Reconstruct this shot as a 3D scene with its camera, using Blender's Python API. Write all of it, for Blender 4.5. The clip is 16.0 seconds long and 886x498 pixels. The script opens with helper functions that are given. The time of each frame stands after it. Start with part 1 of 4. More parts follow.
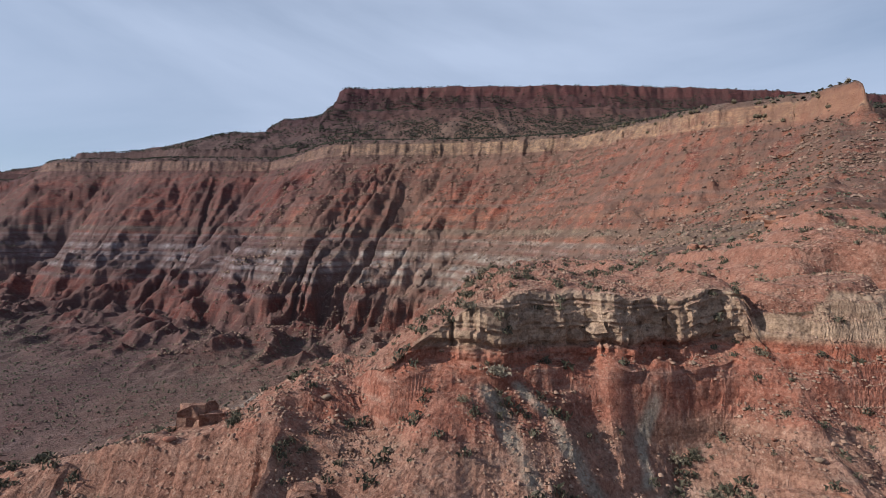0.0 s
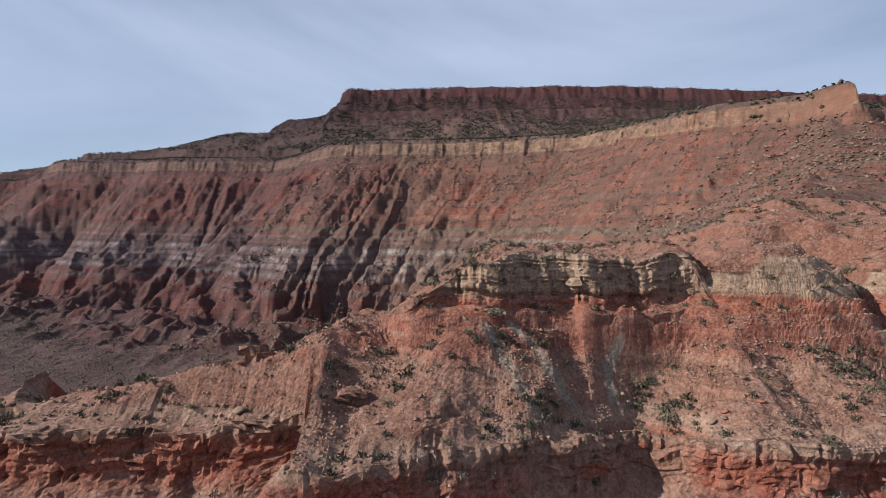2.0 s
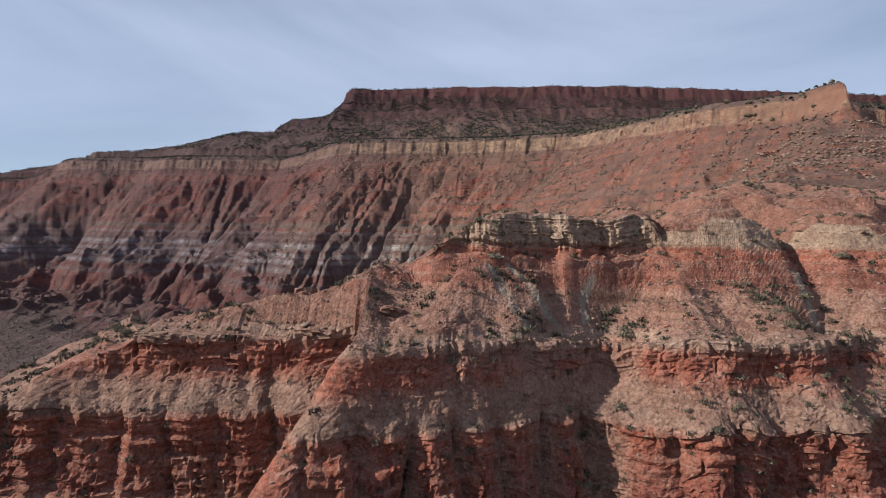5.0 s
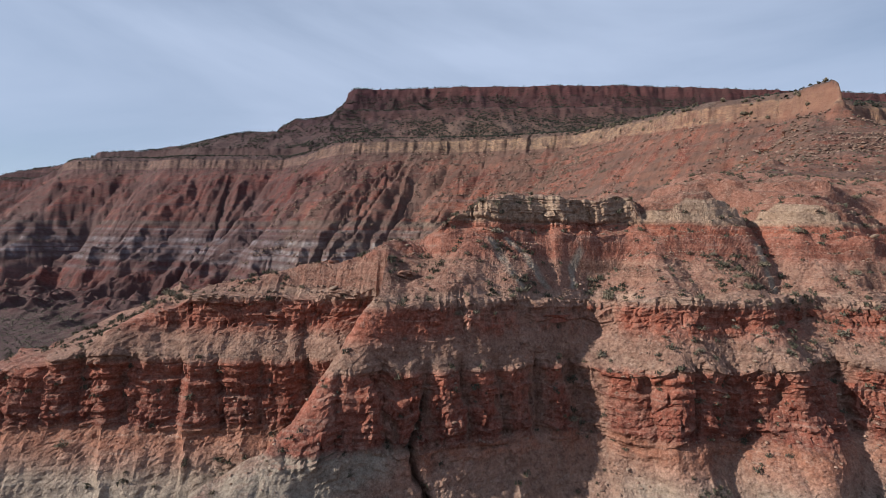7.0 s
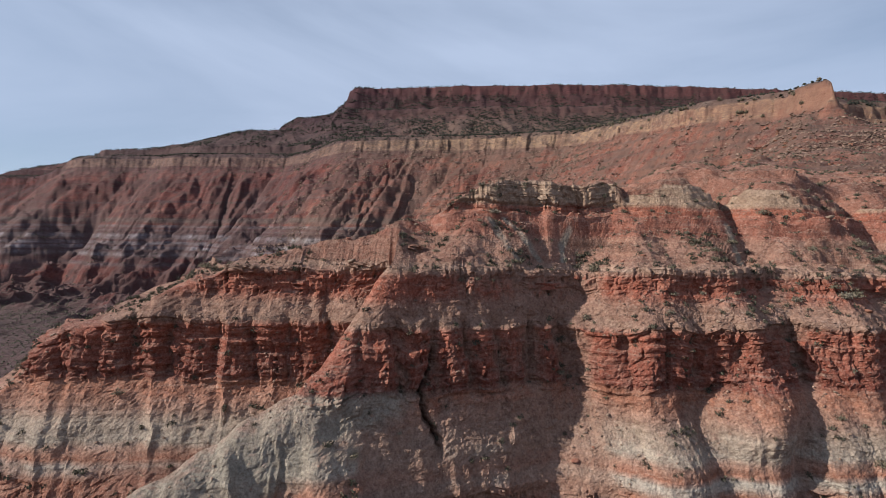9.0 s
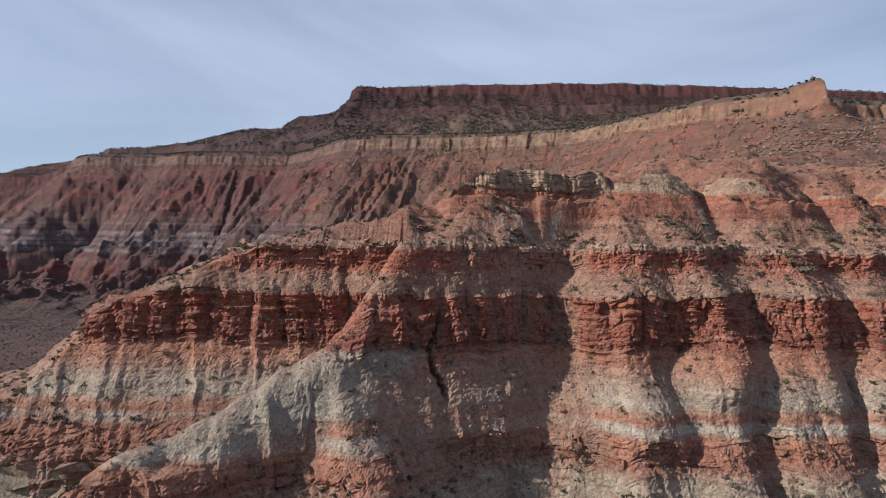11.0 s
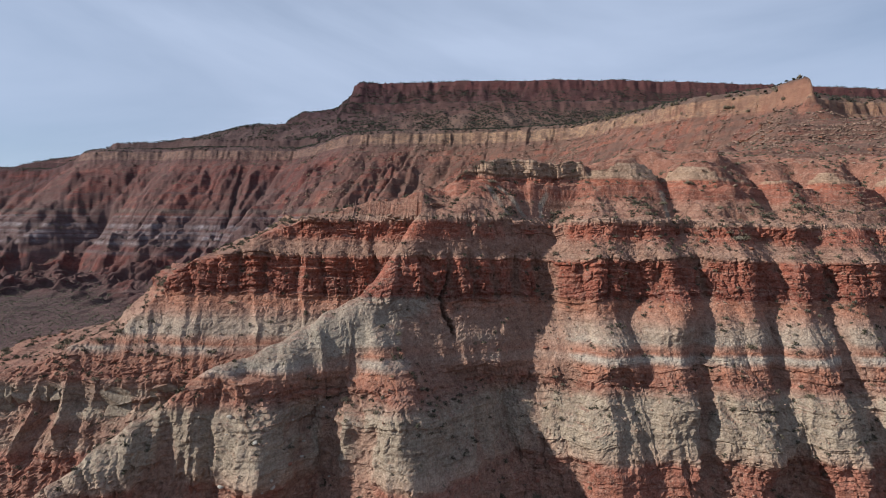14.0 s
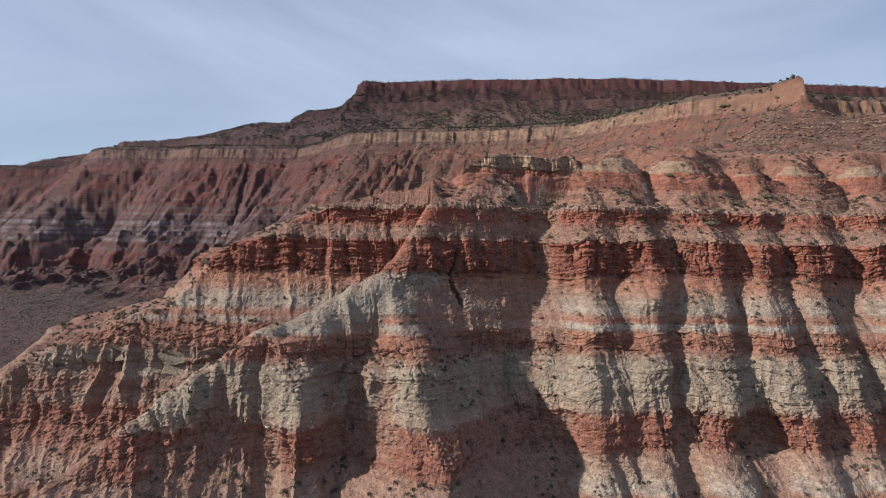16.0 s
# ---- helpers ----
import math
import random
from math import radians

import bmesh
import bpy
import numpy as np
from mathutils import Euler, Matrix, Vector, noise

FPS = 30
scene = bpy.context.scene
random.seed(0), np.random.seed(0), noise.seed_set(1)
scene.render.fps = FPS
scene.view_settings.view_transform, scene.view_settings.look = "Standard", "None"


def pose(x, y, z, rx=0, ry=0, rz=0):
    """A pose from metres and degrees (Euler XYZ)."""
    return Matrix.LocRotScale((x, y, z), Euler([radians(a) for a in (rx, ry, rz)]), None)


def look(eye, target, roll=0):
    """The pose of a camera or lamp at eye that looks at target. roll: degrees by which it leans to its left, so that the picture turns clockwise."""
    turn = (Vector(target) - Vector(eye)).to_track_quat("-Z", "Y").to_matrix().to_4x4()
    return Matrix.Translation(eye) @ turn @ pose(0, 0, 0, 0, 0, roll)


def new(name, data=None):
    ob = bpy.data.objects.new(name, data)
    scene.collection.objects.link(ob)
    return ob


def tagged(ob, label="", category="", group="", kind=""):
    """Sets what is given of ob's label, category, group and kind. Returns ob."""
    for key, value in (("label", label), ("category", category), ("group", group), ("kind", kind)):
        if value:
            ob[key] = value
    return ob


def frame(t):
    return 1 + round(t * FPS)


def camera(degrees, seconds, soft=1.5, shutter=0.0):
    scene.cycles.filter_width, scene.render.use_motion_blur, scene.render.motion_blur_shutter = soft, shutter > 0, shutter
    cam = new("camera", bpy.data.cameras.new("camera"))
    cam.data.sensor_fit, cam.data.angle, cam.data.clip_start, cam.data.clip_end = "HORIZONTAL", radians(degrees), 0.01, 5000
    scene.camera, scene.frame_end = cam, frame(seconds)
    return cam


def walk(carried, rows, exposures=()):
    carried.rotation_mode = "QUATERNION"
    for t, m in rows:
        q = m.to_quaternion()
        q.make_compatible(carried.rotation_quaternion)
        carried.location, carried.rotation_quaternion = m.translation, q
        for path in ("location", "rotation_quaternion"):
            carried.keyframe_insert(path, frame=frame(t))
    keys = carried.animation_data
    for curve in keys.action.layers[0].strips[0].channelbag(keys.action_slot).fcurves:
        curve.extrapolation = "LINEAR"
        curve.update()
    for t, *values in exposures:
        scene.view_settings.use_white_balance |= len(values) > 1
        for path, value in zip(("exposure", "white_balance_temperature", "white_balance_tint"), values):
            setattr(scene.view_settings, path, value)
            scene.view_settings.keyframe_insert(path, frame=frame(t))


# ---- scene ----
cam = camera(79.5, 16.0, 0.85)
PATH = [
    (0, (-0.083, -0.724, 99.305), (-0.099, 1.275, 99.341), 0.7),
    (0.5, (-0.192, -3.488, 98.663), (-0.21, -1.489, 98.699), 0.7),
    (1, (-0.36, -6.26, 97.893), (-0.38, -4.26, 97.929), 0.7),
    (1.5, (-0.508, -8.934, 96.954), (-0.53, -6.934, 96.992), 0.7),
    (2, (-0.659, -11.585, 95.996), (-0.682, -9.585, 96.035), 0.7),
    (2.5, (-0.759, -14.16, 95.051), (-0.784, -12.16, 95.091), 0.7),
    (3, (-0.928, -16.727, 94.162), (-0.954, -14.728, 94.199), 0.8),
    (3.5, (-1.118, -19.283, 93.289), (-1.146, -17.284, 93.327), 0.8),
    (4, (-1.33, -21.79, 92.416), (-1.359, -19.791, 92.455), 0.8),
    (6.5, (-2.402, -34.904, 87.898), (-2.435, -32.905, 87.936), 0.8),
    (7, (-2.526, -37.322, 86.974), (-2.561, -35.323, 87.012), 0.7),
    (7.5, (-2.655, -39.785, 86.098), (-2.69, -37.786, 86.135), 0.8),
    (8, (-2.768, -42.193, 85.233), (-2.803, -40.194, 85.269), 0.7),
    (8.5, (-2.889, -44.602, 84.343), (-2.924, -42.602, 84.378), 0.7),
    (9, (-2.991, -47.021, 83.476), (-3.027, -45.022, 83.511), 0.8),
    (11.5, (-3.509, -61.028, 79.208), (-3.549, -59.028, 79.238), 0.8),
    (12, (-3.649, -64.491, 78.355), (-3.688, -62.492, 78.383), 0.8),
    (12.5, (-3.791, -68.178, 77.506), (-3.83, -66.178, 77.529), 0.8),
    (13, (-4.018, -72.003, 76.648), (-4.057, -70.003, 76.668), 0.8),
    (13.5, (-4.251, -75.907, 75.859), (-4.291, -73.908, 75.875), 0.9),
    (14, (-4.475, -79.783, 74.994), (-4.516, -77.784, 75.009), 0.9),
    (14.5, (-4.821, -83.75, 74.121), (-4.864, -81.751, 74.134), 0.9),
    (15, (-5.12, -87.67, 73.204), (-5.164, -85.671, 73.215), 0.9),
    (15.5, (-5.396, -91.631, 72.27), (-5.442, -89.632, 72.28), 1.0),
    (16, (-5.656, -95.681, 71.388), (-5.704, -93.681, 71.397), 0.9),
]
walk(cam, [(t, look(eye, target, roll)) for t, eye, target, roll in PATH])

# ---- world, sun ----
SUN_DIR = Vector((-0.84, -0.22, 0.50)).normalized()      # towards the sun
sun_data = bpy.data.lights.new("sun", "SUN")
sun_data.energy, sun_data.angle, sun_data.color = 5.0, radians(0.8), (1.0, 0.95, 0.87)
sun_ob = new("sun", sun_data)
sun_ob.matrix_world = look((0, 0, 600), Vector((0, 0, 600)) - SUN_DIR)

world = bpy.data.worlds.new("sky")
scene.world = world
world.use_nodes = True
wn, wl = world.node_tree.nodes, world.node_tree.links
wn.clear()
w_out = wn.new("ShaderNodeOutputWorld")
w_bg = wn.new("ShaderNodeBackground")
w_sky = wn.new("ShaderNodeTexSky")
w_sky.sky_type, w_sky.sun_disc = "NISHITA", False
w_sky.sun_elevation = math.asin(SUN_DIR.z)
w_sky.sun_rotation = math.atan2(SUN_DIR.x, SUN_DIR.y)
w_sky.altitude, w_sky.air_density, w_sky.dust_density, w_sky.ozone_density = 1200, 1.0, 0.6, 1.2
w_bg.inputs["Strength"].default_value = 0.069
# thin cirrus veil, brighter towards the horizon
w_tc = wn.new("ShaderNodeTexCoord")
w_map = wn.new("ShaderNodeMapping")
w_map.inputs["Rotation"].default_value = (0.0, 0.35, 0.0)
w_map.inputs["Scale"].default_value = (1.3, 1.3, 3.6)
w_noise = wn.new("ShaderNodeTexNoise")
w_noise.inputs["Scale"].default_value, w_noise.inputs["Detail"].default_value = 1.0, 6.0
w_noise.inputs["Roughness"].default_value, w_noise.inputs["Distortion"].default_value = 0.5, 0.6
w_ramp = wn.new("ShaderNodeMapRange")
w_ramp.inputs["From Min"].default_value, w_ramp.inputs["From Max"].default_value = 0.28, 0.66
w_ramp.inputs["To Min"].default_value, w_ramp.inputs["To Max"].default_value = 0.30, 0.92
w_mix = wn.new("ShaderNodeMix")
w_mix.data_type = "RGBA"
w_mix.inputs[7].default_value = (5.5, 6.6, 8.8, 1)
wl.new(w_tc.outputs["Generated"], w_map.inputs["Vector"])
wl.new(w_map.outputs["Vector"], w_noise.inputs["Vector"])
wl.new(w_noise.outputs["Fac"], w_ramp.inputs["Value"])
wl.new(w_ramp.outputs["Result"], w_mix.inputs[0])
wl.new(w_sky.outputs["Color"], w_mix.inputs[6])
wl.new(w_mix.outputs[2], w_bg.inputs["Color"])
wl.new(w_bg.outputs["Background"], w_out.inputs["Surface"])
scene.view_settings.exposure = 0.42


# ---- noise on arrays ----
def hash01(ix, iy, iz, seed=0):
    h = (ix.astype(np.int64) * 374761393 + iy.astype(np.int64) * 668265263 + iz.astype(np.int64) * 2147483647 + seed * 974711) & 0x7FFFFFFF
    h = ((h ^ (h >> 13)) * 1274126177) & 0x7FFFFFFF
    h = ((h ^ (h >> 16)) * 60493) & 0x7FFFFFFF
    return ((h ^ (h >> 11)) & 0xFFFF) / 65535.0


def vnoise(x, y, z=None, seed=0):
    """Smooth value noise, -1 to 1."""
    x, y = np.broadcast_arrays(np.asarray(x, float), np.asarray(y, float))
    z = np.zeros_like(x) if z is None else np.broadcast_to(np.asarray(z, float), x.shape)
    ix, iy, iz = np.floor(x), np.floor(y), np.floor(z)
    fx, fy, fz = x - ix, y - iy, z - iz
    fx, fy, fz = (f * f * f * (f * (f * 6 - 15) + 10) for f in (fx, fy, fz))
    out = 0.0
    for a in (0, 1):
        wx = fx if a else 1 - fx
        for b in (0, 1):
            wy = fy if b else 1 - fy
            for c in (0, 1):
                wz = fz if c else 1 - fz
                out = out + wx * wy * wz * hash01(ix + a, iy + b, iz + c, seed)
    return out * 2 - 1


def fbm(x, y, z=None, octaves=4, seed=0, gain=0.5):
    total, amp, norm = 0.0, 1.0, 0.0
    f = 1.0
    for o in range(octaves):
        total = total + amp * vnoise(x * f, y * f, None if z is None else z * f, seed + 17 * o)
        norm += amp
        amp *= gain
        f *= 2.03
    return total / norm


def ridged(x, y, z=None, octaves=3, seed=0):
    """0 in the valleys, 1 on sharp crests."""
    total, amp, norm, f = 0.0, 1.0, 0.0, 1.0
    for o in range(octaves):
        total = total + amp * (1 - np.abs(vnoise(x * f, y * f, None if z is None else z * f, seed + 31 * o)))
        norm += amp
        amp *= 0.5
        f *= 2.1
    return total / norm


def smooth(a, b, x):
    t = np.clip((x - a) / (b - a), 0, 1)
    return t * t * (3 - 2 * t)


def soft_min(items, r):
    stack = np.stack(items)
    low = stack.min(axis=0)
    return low - r * np.log(np.exp(-(stack - low) / r).sum(axis=0))


def table(x, *pairs):
    a = np.array(pairs, float)
    order = np.argsort(a[:, 0])
    return np.interp(x, a[order, 0], a[order, 1])


# ---- the near cliff: how far its beds stand out ----
RIM = 82.4            # rim of the lower cliff


def setback(z):
    """Metres by which the cliff's face at height z stands in front of its rim."""
    return table(z, (96, 0), (82.4, 0), (79.2, 0.5), (78.6, 1.0), (77, 2.2), (74.8, 4.1), (74.2, 4.3), (70, 4.8), (66.2, 5.9), (63, 7.4), (59.6, 9.2),
                 (56, 10.9), (52.6, 12.2), (52.2, 12.1), (50.6, 12.4), (50.2, 13.0), (39.6, 16.6), (39, 16.6), (31.8, 18.4), (24, 24), (14, 33), (2, 50))


def buttress(x, z, tops, flank_l, flank_r, out=1.0, start=200.0, depth=9.0):
    """Contour of one buttress: its crest runs through tops, (z, x) from the rim down, with y at the rim given last."""
    nodes, y_rim = tops
    cx = table(z, *nodes)
    cx = cx + 1.5 * vnoise(z / 11, cx * 0 + y_rim * 3.1 + nodes[0][1] * 0.37, None, 57)
    dx = x - cx
    grow = table(z, (82, 1.0), (74, 1.25), (66, 1.45), (58, 1.25), (50, 1.4), (30, 1.5))
    away = np.where(dx < 0, -dx * flank_l, dx * flank_r) * grow
    away = np.where(away > depth, depth + (away - depth) * 0.35, away) if depth else away
    y_rim = y_rim + 1.3 * vnoise(z / 7, z * 0 + nodes[0][1] * 0.53, None, 58)
    return y_rim - setback(z) * out + np.sqrt(away ** 2 + 3.5) - 1.9 + np.maximum(0, z - start) * 4


def spur_x(z):
    """x of the long spur's crest at height z."""
    return table(z, (82, -11), (67, -21.5), (55, -43), (48, -53), (37, -67.2), (10, -94))


def spur_top(x):
    """Height of the spur's crest at x; right of it the cliff goes up to its rim."""
    return np.where(x > -11, RIM, table(x, (-11, RIM), (-13, 79.5), (-21.5, 67.3), (-25, 66), (-33, 60.5), (-43, 55.2), (-53, 48.6), (-60, 42.8), (-67.2, 37.3), (-94, 10)))


def front_y(x, z):
    """y of the front wall and of the long spur at x and height z, without their small relief."""
    front = soft_min([
        buttress(x, z, (((57, -38), (42, -33.5), (20, -30)), 16.2), 0.6, 1.2, 1.05, 54.5, 14.0),
        buttress(x, z, (((67, -22.5), (57, -18), (50, -13.2), (40, -9.5), (20, -7)), 28.8), 0.45, 0.90, 1.83, 66.0, 22.0),
        buttress(x, z, (((82, 26.0), (66, 23.5), (56, 23.0), (40, 24.0), (20, 22)), 29.2), 0.60, 0.36, 1.0, 200, 6.0),
        buttress(x, z, (((82, 35.0), (66, 38.5), (56, 37.0), (40, 36.0), (20, 36)), 29.8), 0.50, 0.75, 1.0, 200, 5.6),
        buttress(x, z, (((82, 52.5), (66, 53), (56, 51), (40, 50), (20, 49)), 32.2), 0.42, 0.62, 1.12, 200, 5.6),
        buttress(x, z, (((82, 65), (56, 65), (40, 66), (20, 67)), 33.0), 0.50, 0.68, 1.10, 200, 5.0),
        buttress(x, z, (((82, 81), (60, 76), (40, 80), (20, 82)), 35.0), 0.42, 0.68, 1.05, 200, 5.5),
        buttress(x, z, (((82, 97), (50, 95), (20, 97)), 35.5), 0.42, 0.68, 1.1, 200, 5.5),
        buttress(x, z, (((82, 114), (50, 112), (20, 113)), 36.5), 0.42, 0.68, 1.1, 200, 5.5),
        buttress(x, z, (((82, 131), (50, 129), (20, 130)), 36.0), 0.42, 0.68, 1.1, 200, 5.5)], 0.45)
    back = 37.5 - setback(z) * 0.62
    front = np.minimum(front, back + 0.4 * np.maximum(0, front - back))
    dx = x - spur_x(z)
    spur = table(z, (82, 23), (67, 16.2), (55, 3.6), (48, 1.0), (37, -6.4), (10, -34)) + np.sqrt(np.where(
        dx < 0, -dx * 0.6, dx * table(z, (82, 0.40), (67, 0.36), (55, 0.38), (20, 0.40))) ** 2 + 0.2) - 0.4
    spur = spur + 1.6 * np.exp(-np.maximum(0, spur_top(x) - z) / 1.8) * smooth(-9, -13, x)
    return soft_min([front + 1.2 * np.maximum(0, spur_x(z) + 1.0 - x), spur], 0.3)


def prom_y(x, z):
    """y of the promontory's wall, on the far side of the spur."""
    px = table(z, (82, -36.5), (79, -41), (73.5, -52), (71.2, -59.5), (69, -62), (65, -64), (58.7, -69.5), (57.5, -71.5), (56.2, -76), (55, -80), (53.4, -83),
               (52.2, -88.5), (51.6, -90), (49.4, -92), (48.6, -95.5), (46, -97), (36, -108), (10, -134))
    dx = x - px
    prom = table(z, (82, 31.3), (78.6, 30.8), (74.6, 27.6), (70, 26.9), (66, 26.2), (63, 24), (58, 21.8), (54, 19.4), (51, 17), (46, 17), (36, 11), (10, -12)) + np.sqrt(np.where(
        dx < 0, -dx * 1.7, dx * table(z, (82, 0.1), (60, 0.05), (20, 0.03))) ** 2 + 0.4) - 0.6
    ribs = soft_min([buttress(x, z, (((82, cx), (50, cx * 1.55 + 12), (20, cx * 1.7 + 12)), 32.6), 0.45, 0.6, out, 200, 2.6)
                     for cx, out in ((-18, 0.75), (-26, 0.8), (-34, 0.9), (-41, 0.85), (-50, 0.9))], 0.4)
    return np.minimum(soft_min([prom, ribs + 2.4 * np.maximum(0, px + 2 - x)], 0.3), 150.0)


def bed_relief(x, y, z):
    """Small relief of the face: beds, blocks and cracks, rills. Positive is outwards."""
    cliff = table(z, (96.3, 1), (91.6, 1), (91.0, 0.2), (82.6, 0.25), (82.3, 1), (78.8, 1), (78, 0.3), (75, 0.3), (74.3, 1), (66.5, 1), (65.5, 0.3), (57, 0.15),
                  (55, 0.3), (53.2, 0.9), (50.8, 0.9), (50, 0.6), (40, 0.55), (39.2, 1), (32.2, 1), (31, 0.25), (20, 0.2))
    calm = table(z, (97, 1.0), (91, 1.0), (83, 0.9), (77.5, 0.8), (75.5, 0.9), (40, 1.0))      # the two caps break less
    warp = 0.9 * fbm(x / 7, z / 11, y / 7, 3, 5)
    patch = 0.55 + 0.6 * vnoise(x / 11, z / 5, y / 11, 7)          # weathered and fresh stretches
    cliff = np.clip(cliff * (0.55 + patch), 0, 1.2)
    out = 0.9 * fbm(x / 8, z / 10, y / 8, 3, 11) * (0.45 + 0.55 * cliff)
    # beds, thick and thin
    zz = z + 0.30 * fbm(x / 12, y / 12, None, 3, 3) + 0.08 * vnoise(x / 1.3, y / 1.3, None, 4)
    for size, amp, seed in ((1.9, 0.24, 21), (0.83, 0.15, 22), (0.45, 0.09, 23)):
        layer = np.floor(zz / size)
        part_x = np.floor((x + 2 * warp) / 9 + hash01(layer, layer * 0, layer * 0, seed + 2) * 5)
        out = out + amp * cliff * (hash01(layer, part_x * 0, layer * 0, seed) + 0.5 * hash01(layer, part_x, layer * 0, seed + 1) - 0.75) * 1.5
    # blocks between upright cracks
    for size, amp, tall, seed in ((4.3, 0.30, 6.0, 30), (2.1, 0.20, 2.6, 31), (0.95, 0.13, 1.1, 32)):
        band = np.floor(zz / tall)
        u = (x + 0.6 * y + 1.2 * warp) / size + hash01(band, band * 0, band * 0, seed) * 7
        u = u + 0.7 * vnoise(u * 0.8, band * 3.7, None, seed) + 0.12 * vnoise(u * 4, zz, None, seed)
        cell = np.floor(u)
        f = u - cell
        keep = hash01(cell, band, cell * 0, seed + 9) > 0.45
        out = out + amp * calm * cliff * (hash01(cell, band, cell * 0, seed + 5) * 2 - 1)
        edge = np.minimum(f, 1 - f) * size
        out = out - keep * cliff * amp * 1.3 * np.exp(-(edge / 0.20) ** 2)
    # rounded knuckles of the red cliff, drawn in between
    knuckle = smooth(65, 68, z) * smooth(76.5, 74, z)
    out = out + knuckle * 1.5 * (np.abs(np.sin((x + 0.5 * y + 1.6 * warp) / 1.75 + 0.8 * vnoise(x / 9, z / 30, None, 48))) ** 0.6 - 0.65)
    # rills on the softer slopes
    soft = np.clip(1 - cliff, 0, 1)
    rill = ridged((x + 0.5 * y + 1.2 * warp) / 2.3, y / 14, z / 30, 3, 41)
    out = out + soft * (rill - 0.6) * 0.62 * (0.6 + patch) * (1 - 0.6 * smooth(-22, -15, x) * smooth(17, 13, x))
    # ribs between small gullies, on all beds
    rib = ridged((x + 0.45 * y + 1.6 * warp) / np.where(x < -22, 5.0, 7.5), y / 30, z / 60, 3, 43)
    out = out + (rib - 0.62) * 2.4 * table(z, (97, 0.25), (83, 0.25), (78, 0.5), (66, 0.55), (60, 0.55), (50, 1.0), (30, 1.4))
    cone = smooth(53, 57, z) * smooth(67, 64, z) * smooth(13, 17, x)
    out = out + cone * 0.8 * (np.abs(np.sin((x + 0.3 * y) / 2.3 + 1.1 * vnoise(x / 8, z / 40, None, 45))) ** 0.7 - 0.6)
    # rounded pillars in the grey beds
    pillar = smooth(36, 41, z) * (1 - smooth(47, 51.5, z))
    out = out + pillar * (ridged((x + warp * 1.2) / 6.0, y / 14, z / 60, 2, 47) - 0.55) * np.where(x < -45, 4.4, 2.8)
    # the long crack in the middle of the wall
    crack_x = table(z, (72.5, -4.8), (70.5, -5.2), (68, -6.6), (65, -6.5), (61.5, -4.3), (59, -4.0)) + 0.25 * vnoise(z / 0.7, z * 0, None, 46)
    out = out - 2.2 * np.exp(-((x - crack_x) / 0.30) ** 2) * smooth(59, 61.5, z) * smooth(73, 71, z) * (y > 12)
    # the spur's crest stays even
    out = out * (1 - 0.65 * np.exp(-((x - spur_x(z)) / 3.5) ** 2) * smooth(45, 52, z) * smooth(80, 76, z) * (y < 25))
    # fallen lumps and roughness
    lump = np.maximum(0, fbm(x / 1.1, y / 1.1, z / 1.0, 2, 49) - 0.15)
    return out + (0.25 + 0.25 * cliff) * calm * lump + (0.12 + 0.12 * cliff) * fbm(x / 0.9, y / 0.9, z / 0.7, 3, 51, 0.6)


def bench_y(x):
    """y of the bench's rim."""
    items = []
    for cx, y, left, right in ((-4, 39.4, 1.7, 0.28), (12.5, 42.6, 2.1, 0.35), (30.5, 43.4, 0.5, 0.55), (57, 41.8, 0.55, 0.65), (72, 45, 0.6, 0.5),
                               (86, 44.5, 0.6, 0.6), (103, 46, 0.6, 0.6), (124, 46, 0.6, 0.6)):
        dx = x - cx
        items.append(y + np.sqrt(np.where(dx < 0, -dx * left, dx * right) ** 2 + 0.5) - 0.7)
    y = soft_min(items, 0.5)
    return np.where(x > -2, np.minimum(y, 57.0), y)


def bench_back(x):
    return 50 + 58 * smooth(-6, 22, x)


def hill(x, y):
    """The stepped ridge that climbs from the bench to the high point of the rim."""
    ax, ay, bx, by = 42.0, 64.0, 296.0, 404.0
    lx, ly = bx - ax, by - ay
    t = ((x - ax) * lx + (y - ay) * ly) / (lx * lx + ly * ly)
    side = ((x - ax) * ly - (y - ay) * lx) / math.hypot(lx, ly)
    crest = table(t, (-0.3, 80), (-0.04, 96.5), (0, 103), (0.06, 107), (0.3, 123), (0.53, 139), (0.8, 176), (1, 204), (1.3, 204))
    z = crest - np.where(side < 0, 0.34 + 0.25 * np.clip(t, 0, 1), 0.14) * np.abs(side) + (1.5 + 5 * np.clip(t * 3, 0, 1)) * fbm(x / 40, y / 40, None, 3, 61)
    z = z + 1.6 * (ridged(x / 11 + 0.02 * y, y / 26, None, 3, 62) - 0.6) + 0.8 * fbm(x / 6, y / 6, None, 3, 63)
    for step, flat in ((6.4, 0.62), (2.1, 0.5)):
        k = np.floor(z / step)
        f = z / step - k
        z = (k + flat * f + (1 - flat) * smooth(0.45, 0.90, f)) * step
    return z


KNOBS = ((34.6, 50.0, 98.6, 11.6, 10.2, 7.8), (53.8, 50.5, 98.5, 9.5, 10.0, 8.4), (60.5, 52.5, 97.3, 7, 9, 8.5), (72.0, 53, 97.2, 7, 7, 8),
         (85.5, 52, 97.6, 8, 9, 8), (103, 53, 97.4, 8, 9, 8), (124, 53, 97.4, 8, 9, 8))


